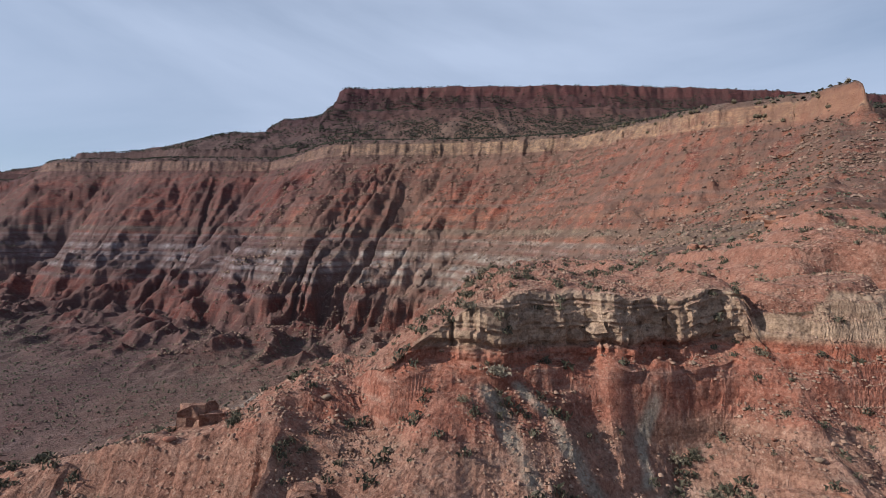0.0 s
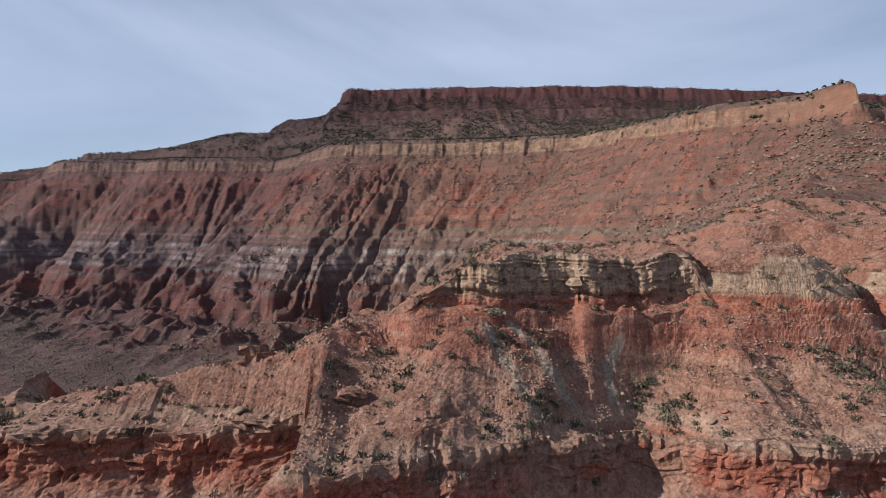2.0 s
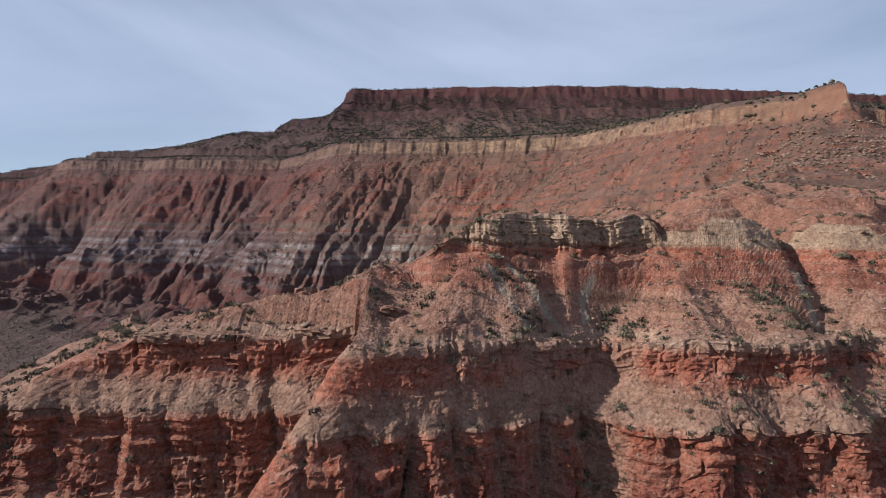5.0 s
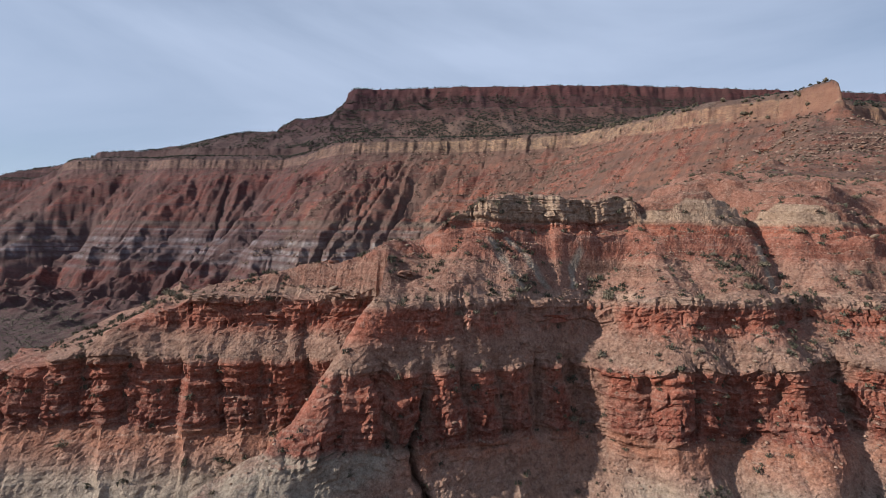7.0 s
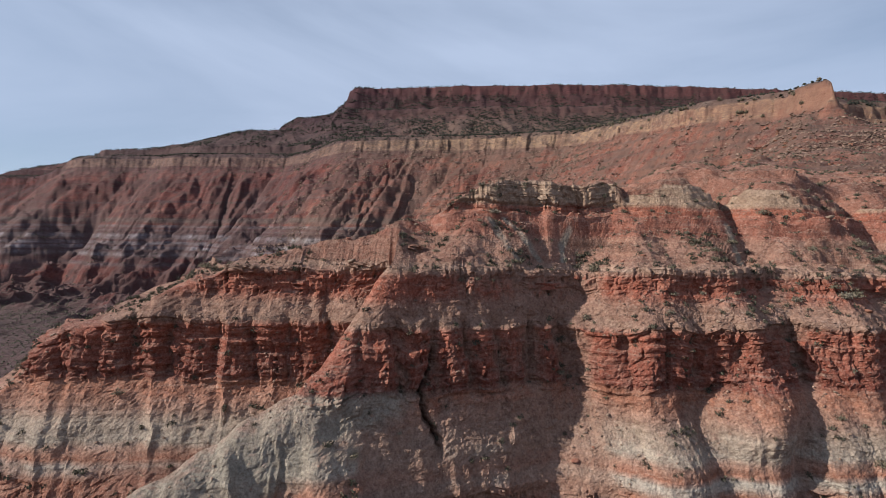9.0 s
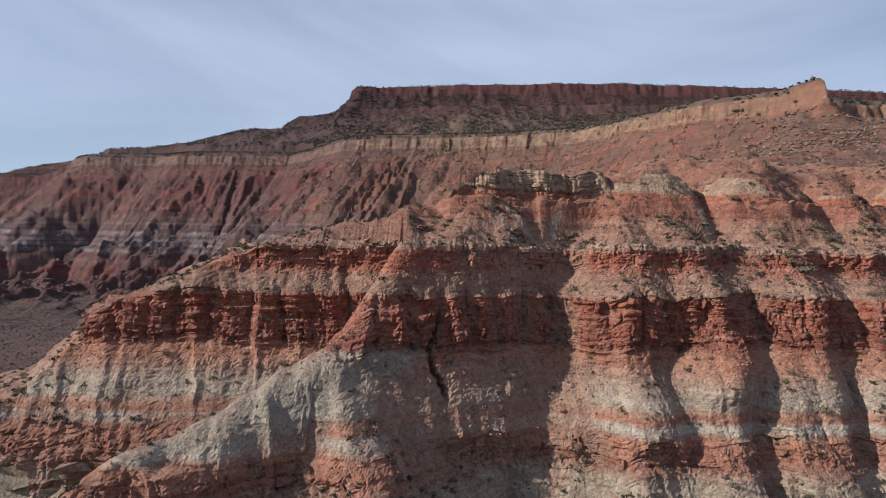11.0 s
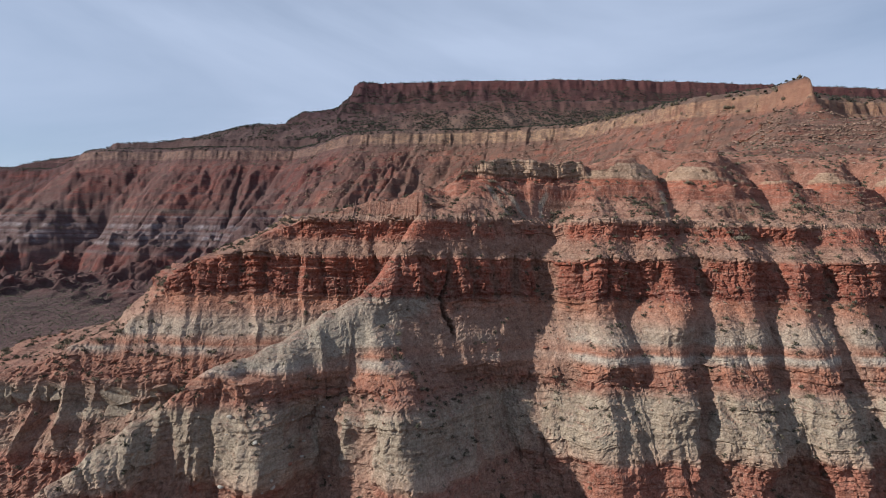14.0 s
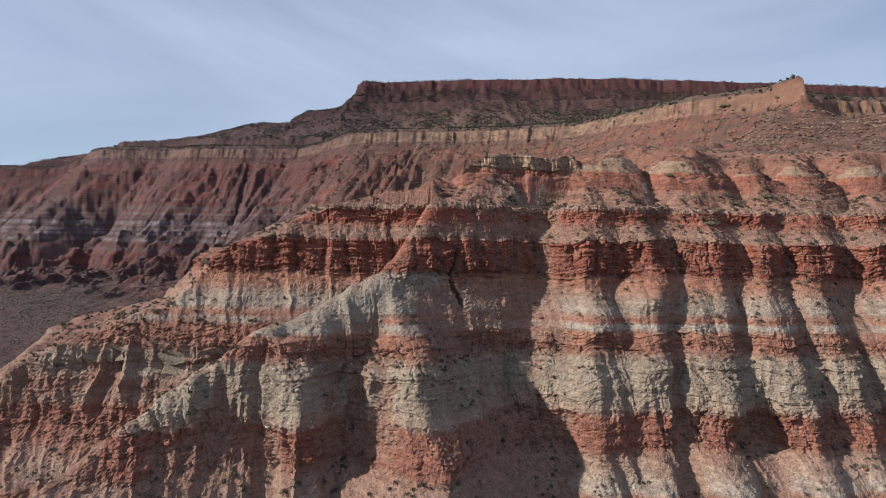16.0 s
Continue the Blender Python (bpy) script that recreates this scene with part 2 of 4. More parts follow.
def knob_z(x, y):
    """The stepped knobs that stand on the bench: middle, top, and how far they reach left, right and forward."""
    z = np.zeros(np.broadcast(x, y).shape)
    for cx, cy, top, left, right, near in KNOBS:
        dx, dy = x - cx, y - cy
        r = np.sqrt((dx / np.where(dx < 0, left, right)) ** 2 + (dy / np.where(dy < 0, near, 12.0)) ** 2 + 0.012)
        r = r + 0.045 * fbm(x / 3.2, y / 3.2, None, 3, 68) + 0.02 * (ridged(np.arctan2(dy, dx) * 3.4, r * 0 + cx, None, 2, 69) - 0.5) + 0.012 * vnoise(x / 0.8, y / 0.8, None, 67)
        k = table(r, (0, 0.0), (0.25, 0.4), (0.45, 1.1), (0.60, 2.0), (0.72, 3.1), (0.80, 4.0), (0.90, 5.4), (1.0, 6.5), (1.5, 12), (2.5, 30))
        k = k + 0.30 * np.sin(k * 4.2 + 0.8 * vnoise(x / 3, y / 3, None, 64)) * smooth(0.4, 1.0, k)
        z = np.maximum(z, top - k)
    return z


def top_z(x, y, rim_y):
    """Height of the slope over the lower rim, the bench and the back of the near mass."""
    by = bench_y(x)
    e = y - by + 0.9 * fbm(x / 5, y / 5, None, 3, 71) + 0.2 * (ridged(x / 2.4, y / 30, None, 2, 72) - 0.5)
    span = np.maximum(by - 2.0 - rim_y, 2.0)
    f = np.clip((y - rim_y) / span, 0, 1)
    gully = ridged(x / 7.5, y / 40, None, 2, 73)
    rise = RIM + 8.6 * f ** 1.3
    ridge_z = table(x, (-52, 79), (-46, 80.6), (-38, 83.2), (-31, 84.8), (-24, 86.3), (-18, 86.9), (-14, 87.6), (-9, 90.5))      # the promontory's crest
    shelf = np.minimum(RIM - 0.4 + 0.95 * np.maximum(0, y - np.maximum(rim_y, 28.3)) + 0.15 * np.clip(y - rim_y, 0, 5), ridge_z) - table(x, (-30, 0.32), (-23, 0.16), (-18, 0.02), (-8, 0.0)) * np.maximum(0, y - 37)
    rise = rise + (shelf - rise) * smooth(-3, -13, x)
    apron = np.minimum(RIM + 0.47 * np.maximum(0, y - 24.5), table(x, (-14, 87.8), (-9, 90.3), (-4, 91.0)))      # the slope from the bench's nose
    rise = rise + (apron - rise) * smooth(-17, -12, x) * smooth(2, -4, x)
    z = rise + (gully - 0.6) * 1.3 * np.sin(np.pi * f) * smooth(-16, -8, x) + 0.5 * fbm(x / 3, y / 3, None, 3, 74)
    # gullies between the buttresses
    for x_top, x_rim, deep, wide in ((19.0, 13.5, 4.4, 9.0), (31.0, 29.5, 1.5, 3.5), (44.0, 42.5, 3.4, 6.0), (57.0, 56.0, 2.4, 4.5), (66.0, 71.0, 4.0, 5.0), (94.0, 89.0, 4.0, 5.0)):
        gx = x_rim + (x_top - x_rim) * f + 1.2 * fbm(y / 5, x * 0, None, 2, 76)
        z = z - deep * np.maximum(0, 1 - np.abs(x - gx) / wide) * smooth(0.0, 0.25, f) * smooth(1.0, 0.86, f)
    # low ledges and rills on the way up
    zl = z + 0.5 * fbm(x / 6, y / 6, None, 2, 78)
    for step, amount in ((2.3, 0.75), (0.9, 0.6)):
        k = np.floor(zl / step)
        g = zl / step - k
        z = z + amount * step * (0.4 * g + 0.6 * smooth(0.6, 0.85, g) - g) * np.clip(0.6 + 1.4 * fbm(x / 8, y / 8, None, 2, 80), 0, 1)
    z = z + 0.5 * (ridged(x / 3.0 + 0.1 * y, y / 22, None, 3, 77) - 0.6) * np.sin(np.pi * f) + 0.40 * fbm(x / 1.3, y / 1.3, None, 4, 70, 0.6)
    e = np.where(x > 20, e / (1 + 0.9 * smooth(24, 29, x) * (0.75 + 0.35 * vnoise(x / 6, x * 0, None, 79))) , e) - 0.3 * smooth(24, 29, x)
    cliff = table(e, (-2.4, 0), (-1.6, 1.0), (-0.9, 1.5), (-0.55, 3.0), (0, 4.2), (0.35, 6.0), (2.5, 6.6), (14, 7.2), (60, 8.4))
    z = z + cliff * smooth(0.80, 1.0, f) * np.clip((x + 8.5) / 13.4, 0, 1)
    z = z - 5.0 * smooth(24.5, 28, x) * smooth(-2.0, 0.2, e) * smooth(16.0, 8.0, e)
    z = np.maximum(z, knob_z(x, y))
    z = -soft_min([-z, -(hill(x, y) - 14 * (1 - smooth(0.5, 5, e)))], 0.35)
    back = bench_back(x) + 3 * fbm(x / 12, x * 0, None, 2, 75)
    return z - np.maximum(0, y - back) * 0.85 * (1 - smooth(60, 100, x))


def grid_mesh(name, verts, rows, cols, wrap=False):
    idx = np.arange(rows * cols).reshape(rows, cols)
    if wrap:
        idx = np.concatenate([idx, idx[:, :1]], axis=1)
    a, b, c, d = idx[:-1, :-1], idx[:-1, 1:], idx[1:, 1:], idx[1:, :-1]
    quads = np.stack([a, b, c, d], axis=-1).reshape(-1, 4).astype(np.int32)
    me = bpy.data.meshes.new(name)
    me.vertices.add(len(verts))
    me.vertices.foreach_set("co", np.asarray(verts, np.float32).ravel())
    me.loops.add(quads.size)
    me.loops.foreach_set("vertex_index", quads.ravel())
    me.polygons.add(len(quads))
    me.polygons.foreach_set("loop_start", np.arange(0, quads.size, 4, dtype=np.int32))
    me.polygons.foreach_set("loop_total", np.full(len(quads), 4, np.int32))
    me.update(calc_edges=True)
    me.validate()
    return me


# ---- the far rim, its slopes and the valley ----
FAR_RIM = ((1500, 700), (900, 560), (560, 505), (400, 480), (336, 452), (308, 394), (290, 452), (246, 505), (206, 612), (165, 722), (55, 792), (-60, 820), (-163, 835),
           (-240, 905), (-330, 985), (-450, 985), (-560, 1000), (-640, 1060), (-790, 1060), (-900, 1160), (-1400, 1230))
MESA_RIM = ((1700, 1420), (900, 1350), (330, 1345), (60, 1335), (-150, 1342), (-250, 1342), (-290, 1375), (-340, 1700), (-300, 2400))


def rim_distance(x, y, line, behind=None):
    """Distance to the rim (plus below it, minus above), and the way along it."""
    best = np.full(x.shape, 1e9)
    sign = np.ones(x.shape)
    along = np.zeros(x.shape)
    run = 0.0
    for (ax, ay), (bx, by) in zip(line, line[1:]):
        lx, ly = bx - ax, by - ay
        n = math.hypot(lx, ly)
        t = np.clip(((x - ax) * lx + (y - ay) * ly) / (n * n), 0, 1)
        dx, dy = x - ax - t * lx, y - ay - t * ly
        d = np.hypot(dx, dy)
        side = np.sign(lx * dy - ly * dx)
        m = d < best - 1e-6
        best = np.where(m, d, best)
        sign = np.where(m, np.where(side == 0, 1, side), sign)
        along = np.where(m, run + t * n, along)
        run += n
    if behind:                       # which side: inside the plateau's outline or not
        inside = np.zeros(x.shape, bool)
        ring = (*line, *behind)
        for (ax, ay), (bx, by) in zip(ring, ring[1:] + ring[:1]):
            if ay != by:
                inside ^= ((ay > y) != (by > y)) & (x < (bx - ax) * (y - ay) / (by - ay) + ax)
        sign = np.where(inside, -1, 1)
    return best * sign, along


# ravines of the far slope, from the rim down to the valley
RAVINES = ((((-455, 950), (-464, 849), (-473, 750), (-480, 660)), 46, 62), (((0, 790), (-12, 755), (-67, 682), (-91, 608), (-137, 562), (-190, 500)), 14, 34),
           (((-720, 1010), (-664, 873), (-642, 779), (-640, 690)), 50, 70), (((-330, 940), (-300, 850), (-330, 760), (-345, 690)), 22, 40),
           (((-225, 860), (-215, 760), (-240, 690)), 14, 30), (((-570, 940), (-560, 850), (-570, 770)), 22, 36))


def far_ribs(x, y):
    """Distance below the far rim, way along it, and the ribs that run aslant down from it (1 on a crest)."""
    d, s = rim_distance(x, y, FAR_RIM, ((-1400, 9000), (9000, 9000), (9000, 700)))
    slant = s - 0.28 * np.clip(d, 0, 420)
    bend = 0.8 * fbm(x / 70, y / 70, None, 4, 88)
    u, v = slant / 74 + bend, slant / 27 + 1.3 * bend + 0.3 * vnoise(d / 60, s / 60, None, 83)
    wide = 1 - np.abs(2 * (u - np.floor(u + 0.5))) * (0.75 + 0.35 * vnoise(np.floor(u + 0.5), d * 0, None, 84))
    mid = 1 - np.abs(2 * (v - np.floor(v + 0.5))) * (0.7 + 0.5 * vnoise(np.floor(v + 0.5), d * 0, None, 85))
    return d, s, slant, 0.66 * wide + 0.34 * mid


def far_z(x, y):
    d, s, slant, mid = far_ribs(x, y)
    wob = 7 * fbm(x / 60, y / 60, None, 3, 81) + 4.0 * fbm(x / 13, y / 13, None, 3, 82)
    rim_z = 186 + 0.108 * np.clip(y, 300, 1300) - 42 * smooth(-850, -1000, x) - 19 * smooth(-180, -330, x)
    d = d + wob
    for size, amount in ((17.0, 2.4), (6.5, 1.5)):          # joints of the rim
        d = d + amount * (hash01(np.floor((s + wob) / size), s * 0, s * 0, 96) * 2 - 1) * smooth(14, 8, np.abs(d)) * smooth(20, 50, np.hypot(x - 305, y - 400))
    west = smooth(40, -60, x)
    # ribs and small gullies, deeper in the lower beds
    fine = ridged(slant / 10 + 0.5 * fbm(x / 14, y / 14, None, 2, 89), d / 120, None, 2, 85)
    depth = smooth(90, 260, d)
    tree = ridged(x / 46 + 0.5 * fbm(x / 30, y / 30, None, 3, 97), y / 46, None, 4, 98)          # branching gullies
    dd = d + (0.60 - mid) * (8 + (26 + 20 * depth) * (0.12 + 0.88 * west)) * smooth(5, 60, d) + (0.6 - fine) * (3 + 13 * depth * west) * smooth(5, 40, d) + (0.66 - tree) * (10 + 22 * depth) * west * smooth(10, 70, d)
    drop = table(dd, (-600, -25), (-60, -14), (-14, -9), (-2, -2), (0, 0), (2.4, 11), (5, 12), (6.5, 17), (12, 21), (60, 64), (130, 122), (182, 160), (200, 176), (228, 194),
                 (250, 216), (290, 243), (310, 260), (340, 275), (430, 300))
    z = rim_z - drop
    for line, deep, wide in RAVINES:
        away, _ = rim_distance(x + 10 * fbm(x / 35, y / 35, None, 2, 77), y, line)
        wide_here = np.where(away > 0, wide * 1.7, wide * 1.1)
        z = z - deep * np.maximum(0, 1 - np.abs(away) / wide_here) * smooth(15, 150, d)
    z = z + 5.5 * smooth(34, 20, np.hypot(x - 300, y - 410)) * smooth(5, 0, d)
    # bedding steps
    z = z + 2.2 * fbm(x / 24, y / 24, None, 3, 87) * smooth(8, 30, d)
    for step, part_of in ((11.0, 0.55), (4.3, 0.4)):
        k = np.floor(z / step)
        f = z / step - k
        z = np.where(d > 8, (k + 0.5 * f + 0.5 * smooth(0.55, 0.85, f)) * step * part_of + z * (1 - part_of), z)
    floor_z = 4 + 3.5 * fbm(x / 50, y / 50, None, 4, 86) + 0.010 * np.maximum(0, y - 250) + 26 * smooth(470, 300, d) * ridged(x / 45, y / 45, None, 3, 78) ** 2
    z = -soft_min([-z, -floor_z], 1.5)
    # the mesa behind
    m, ms = rim_distance(x, y, MESA_RIM, ((-300, 9000), (9000, 9000), (9000, 1330)))
    m = m + 14 * fbm(x / 90, y / 90, None, 3, 91) + 5 * fbm(x / 16, y / 16, None, 2, 92)
    mesa_top = table(x, (-280, 528), (-100, 534), (110, 539), (420, 545), (600, 542), (870, 536), (1500, 530))
    flank = table(m, (-5, 0), (0, 1), (4, 15), (9, 19), (14, 30), (36, 62), (60, 82), (78, 94), (150, 108), (160, 114), (196, 152), (225, 164), (255, 162), (300, 170), (370, 194), (470, 212), (640, 227), (760, 236), (840, 256), (1200, 300))
    drop_m = table(m, (-400, -6), (-5, 0), (0, 1), (4, 15), (9, 19), (14, 30), (60, 84), (135, 101), (160, 126), (235, 168), (330, 225), (430, 278), (520, 305), (1200, 480))
    to_west = smooth(-285, -330, x)
    mz = mesa_top - (drop_m + (flank - drop_m) * to_west)
    mz = np.where(to_west > 0, np.minimum(mz, rim_z + 4 - 0.45 * d), mz)
    mz = mz + (5 * ridged(ms / 45, m / 200, None, 2, 93) + 4 * fbm(x / 20, y / 20, None, 2, 94)) * smooth(10, 60, m)
    return np.where(d < -4, np.maximum(z, mz - 3.0 * np.maximum(0, d + 50)), z)


def ground_z(x, y):
    z = far_z(x, y)
    z = np.maximum(z, hill(x, y) - 400 * (1 - smooth(96, 112, y)))
    near = top_z(x, y, front_y(x, np.full_like(x, RIM))) - 400 * (1 - smooth(100, 106, y)) - 400 * smooth(130, 190, x)
    z = np.maximum(z, np.where(x > -8, near, -500))
    return z + 0.5 * fbm(x / 7, y / 7, None, 3, 95)


# ---- materials ----
def node_material(name, rough=0.92):
    mat = bpy.data.materials.new(name)
    mat.use_nodes = True
    nt = mat.node_tree
    bsdf = nt.nodes["Principled BSDF"]
    bsdf.inputs["Roughness"].default_value = rough
    bsdf.inputs["Specular IOR Level"].default_value = 0.15
    return mat, nt, bsdf


def add(nt, kind, **inputs):
    n = nt.nodes.new(kind)
    for k, v in inputs.items():
        n.inputs[k.replace("_", " ")].default_value = v
    return n


def math_node(nt, op, a, b=None):
    n = nt.nodes.new("ShaderNodeMath")
    n.operation = op
    for i, v in enumerate((a, b)):
        if v is None:
            continue
        if isinstance(v, (int, float)):
            n.inputs[i].default_value = v
        else:
            nt.links.new(v, n.inputs[i])
    return n.outputs[0]


def mix_color(nt, fac, a, b, blend="MIX"):
    n = nt.nodes.new("ShaderNodeMix")
    n.data_type, n.blend_type = "RGBA", blend
    for i, v in ((0, fac), (6, a), (7, b)):
        if isinstance(v, (int, float)):
            n.inputs[i].default_value = v
        elif isinstance(v, tuple):
            n.inputs[i].default_value = (*v, 1)
        else:
            nt.links.new(v, n.inputs[i])
    return n.outputs[2]


def noise_out(nt, vec, scale, detail=4, rough=0.55, stretch=None):
    if stretch:
        m = nt.nodes.new("ShaderNodeMapping")
        m.inputs["Scale"].default_value = stretch
        nt.links.new(vec, m.inputs["Vector"])
        vec = m.outputs["Vector"]
    n = add(nt, "ShaderNodeTexNoise", Scale=scale, Detail=detail, Roughness=rough)
    nt.links.new(vec, n.inputs["Vector"])
    return n.outputs["Fac"]


def span(nt, v, a, b, c=0.0, d=1.0):
    n = add(nt, "ShaderNodeMapRange", From_Min=a, From_Max=b, To_Min=c, To_Max=d)
    nt.links.new(v, n.inputs["Value"])
    return n.outputs["Result"]


def ramp(nt, fac, stops, interp="LINEAR"):
    if len(stops) > 32:              # one colour ramp holds 32
        h = len(stops) // 2
        return mix_color(nt, math_node(nt, "GREATER_THAN", fac, stops[h][0]), ramp(nt, fac, stops[:h + 1], interp), ramp(nt, fac, stops[h:], interp))
    n = nt.nodes.new("ShaderNodeValToRGB")
    cr = n.color_ramp
    cr.interpolation = interp
    while len(cr.elements) < len(stops):
        cr.elements.new(0.5)
    for e, (p, c) in zip(cr.elements, stops):
        e.position, e.color = p, (*c, 1)
    nt.links.new(fac, n.inputs["Fac"])
    return n.outputs["Color"]


RED = (0.33, 0.106, 0.068)
DEEP = (0.225, 0.070, 0.049)
ORANGE = (0.36, 0.160, 0.104)
PINK = (0.37, 0.222, 0.165)
TAN = (0.40, 0.293, 0.222)
GREY = (0.345, 0.290, 0.222)
WHITE = (0.42, 0.375, 0.315)
SOIL = (0.250, 0.117, 0.084)


def strata_material(name, low, high, beds, warp_size, warp_amp, dip=0.0, grain=1.0, debris=SOIL, debris_amount=0.6, rim=None, bedding=1.0):
    """Layered rock: colour by height, bent by noise; loose soil and stones where it lies flat enough."""
    mat, nt, bsdf = node_material(name)
    geo = nt.nodes.new("ShaderNodeNewGeometry")
    pos = geo.outputs["Position"]
    sep = nt.nodes.new("ShaderNodeSeparateXYZ")
    nt.links.new(pos, sep.inputs[0])
    ns = nt.nodes.new("ShaderNodeSeparateXYZ")
    nt.links.new(geo.outputs["Normal"], ns.inputs[0])
    w = math_node(nt, "MULTIPLY", math_node(nt, "SUBTRACT", noise_out(nt, pos, 1.0 / warp_size, 5, 0.6), 0.5), warp_amp)
    zz = math_node(nt, "ADD", math_node(nt, "ADD", sep.outputs["Z"], w), math_node(nt, "MULTIPLY", sep.outputs["Y"], dip))
    col = ramp(nt, span(nt, zz, low, high), [((h - low) / (high - low), c) for h, c in beds])
    if rim:                          # talus aprons over the beds
        apron = noise_out(nt, pos, 0.016, 6, 0.62, (1.0, 0.7, 0.5))
        col = mix_color(nt, span(nt, apron, 0.53, 0.61, 0, 0.5), col, mix_color(nt, noise_out(nt, pos, 0.06, 5, 0.65), (0.17, 0.088, 0.066), (0.25, 0.115, 0.083)))
    # thin beds, thick and fine, broken along their length
    brk = noise_out(nt, pos, 0.10 * grain, 4, 0.6)
    thin = noise_out(nt, pos, 1.0 * grain, 4, 0.65, (0.06, 0.06, 1.5))
    col = mix_color(nt, math_node(nt, "MULTIPLY", span(nt, thin, 0.42, 0.62, 0, 0.9 * bedding), span(nt, brk, 0.35, 0.6)), col, mix_color(nt, 1.0, col, (0.58, 0.52, 0.50), "MULTIPLY"))
    pale = noise_out(nt, pos, 1.7 * grain, 4, 0.65, (0.09, 0.09, 1.2))
    col = mix_color(nt, math_node(nt, "MULTIPLY", span(nt, pale, 0.54, 0.68, 0, 0.65 * bedding), span(nt, brk, 0.62, 0.42)), col, mix_color(nt, 0.7, col, (0.42, 0.33, 0.27)))
    # streaks washed down the face
    streak = noise_out(nt, pos, 1.3 * grain, 4, 0.65, (1.0, 1.0, 0.10))
    col = mix_color(nt, span(nt, streak, 0.50, 0.72, 0, 0.40), col, mix_color(nt, 0.55, col, PINK))
    col = mix_color(nt, span(nt, streak, 0.46, 0.30, 0, 0.45), col, mix_color(nt, 1.0, col, (0.62, 0.56, 0.55), "MULTIPLY"))
    # wash that covers the beds in the gullies
    wash = nt.nodes.new("ShaderNodeAttribute")
    wash.attribute_name = "wash"
    wf = math_node(nt, "ADD", wash.outputs["Fac"], math_node(nt, "MULTIPLY", math_node(nt, "SUBTRACT", noise_out(nt, pos, 0.35 * grain, 5, 0.65), 0.5), 0.9))
    loose = ((0.20, 0.110, 0.088), (0.27, 0.165, 0.130)) if rim else ((0.25, 0.135, 0.098), (0.34, 0.215, 0.160))
    col = mix_color(nt, span(nt, wf, 0.35, 0.75, 0, 0.82), col, mix_color(nt, noise_out(nt, pos, 0.8 * grain, 4, 0.6), *loose))
    soil_at = nt.nodes.new("ShaderNodeAttribute")
    soil_at.attribute_name = "soil"
    col = mix_color(nt, soil_at.outputs["Fac"], col, mix_color(nt, noise_out(nt, pos, 0.6 * grain, 5, 0.65), (0.19, 0.085, 0.062), (0.31, 0.145, 0.102)))
    # pale clay on the spur
    clay = nt.nodes.new("ShaderNodeAttribute")
    clay.attribute_name = "clay"
    cf = math_node(nt, "ADD", clay.outputs["Fac"], math_node(nt, "MULTIPLY", math_node(nt, "SUBTRACT", noise_out(nt, pos, 0.3 * grain, 5, 0.65), 0.5), 0.8))
    col = mix_color(nt, span(nt, cf, 0.35, 0.7, 0, 0.85), col, mix_color(nt, noise_out(nt, pos, 0.5 * grain, 4, 0.6), (0.255, 0.225, 0.175), (0.365, 0.330, 0.272)))
    # blotches
    blot = noise_out(nt, pos, 0.22 * grain, 6, 0.65)
    col = mix_color(nt, span(nt, blot, 0.44, 0.68, 0, 0.6 if rim else 0.38), col, mix_color(nt, 1.0, col, (0.64, 0.61, 0.60), "MULTIPLY"))
    # loose debris where it lies flat
    lie = math_node(nt, "ADD", ns.outputs["Z"], math_node(nt, "MULTIPLY", math_node(nt, "SUBTRACT", noise_out(nt, pos, 0.5 * grain, 5, 0.6), 0.5), 0.9))
    flat = span(nt, lie, 0.62, 0.98, 0, debris_amount)
    gravel = add(nt, "ShaderNodeTexVoronoi", Scale=2.4 * grain)
    nt.links.new(pos, gravel.inputs["Vector"])
    gv = nt.nodes.new("ShaderNodeSeparateColor")
    nt.links.new(gravel.outputs["Color"], gv.inputs[0])
    soil = mix_color(nt, span(nt, gv.outputs[0], 0.55, 0.95, 0, 0.8), debris, tuple(min(0.5, c * 1.5 + 0.06) for c in debris))
    soil = mix_color(nt, span(nt, gv.outputs[1], 0.6, 0.9, 0, 0.7), soil, tuple(c * 0.5 for c in debris))
    soil = mix_color(nt, span(nt, noise_out(nt, pos, 0.33 * grain, 5, 0.7), 0.45, 0.65, 0, 0.55), soil, mix_color(nt, 0.6, soil, (0.20, 0.17, 0.13)))
    col = mix_color(nt, flat, col, soil)
    # rubble: stones and the dark gaps between them
    for size, amount in ((0.75, 0.25), (1.9, 0.3)) if rim else ((0.75, 0.28), (1.9, 0.40)):
        cells = add(nt, "ShaderNodeTexVoronoi", Scale=size * grain)
        wob = nt.nodes.new("ShaderNodeVectorMath")
        wob.operation = "ADD"
        jit = add(nt, "ShaderNodeTexNoise", Scale=1.3 * size * grain, Detail=3.0)
        nt.links.new(pos, jit.inputs["Vector"])
        nt.links.new(pos, wob.inputs[0])
        nt.links.new(jit.outputs["Color"], wob.inputs[1])
        nt.links.new(wob.outputs[0], cells.inputs["Vector"])
        tone = nt.nodes.new("ShaderNodeSeparateColor")
        nt.links.new(cells.outputs["Color"], tone.inputs[0])
        where = span(nt, noise_out(nt, pos, 0.3 * size * grain, 4, 0.6), 0.40, 0.60, 0.15, amount)
        col = mix_color(nt, math_node(nt, "MULTIPLY", where, span(nt, tone.outputs[0], 0.5, 1.0)), col, mix_color(nt, 1.0, col, (0.52, 0.49, 0.49), "MULTIPLY"))
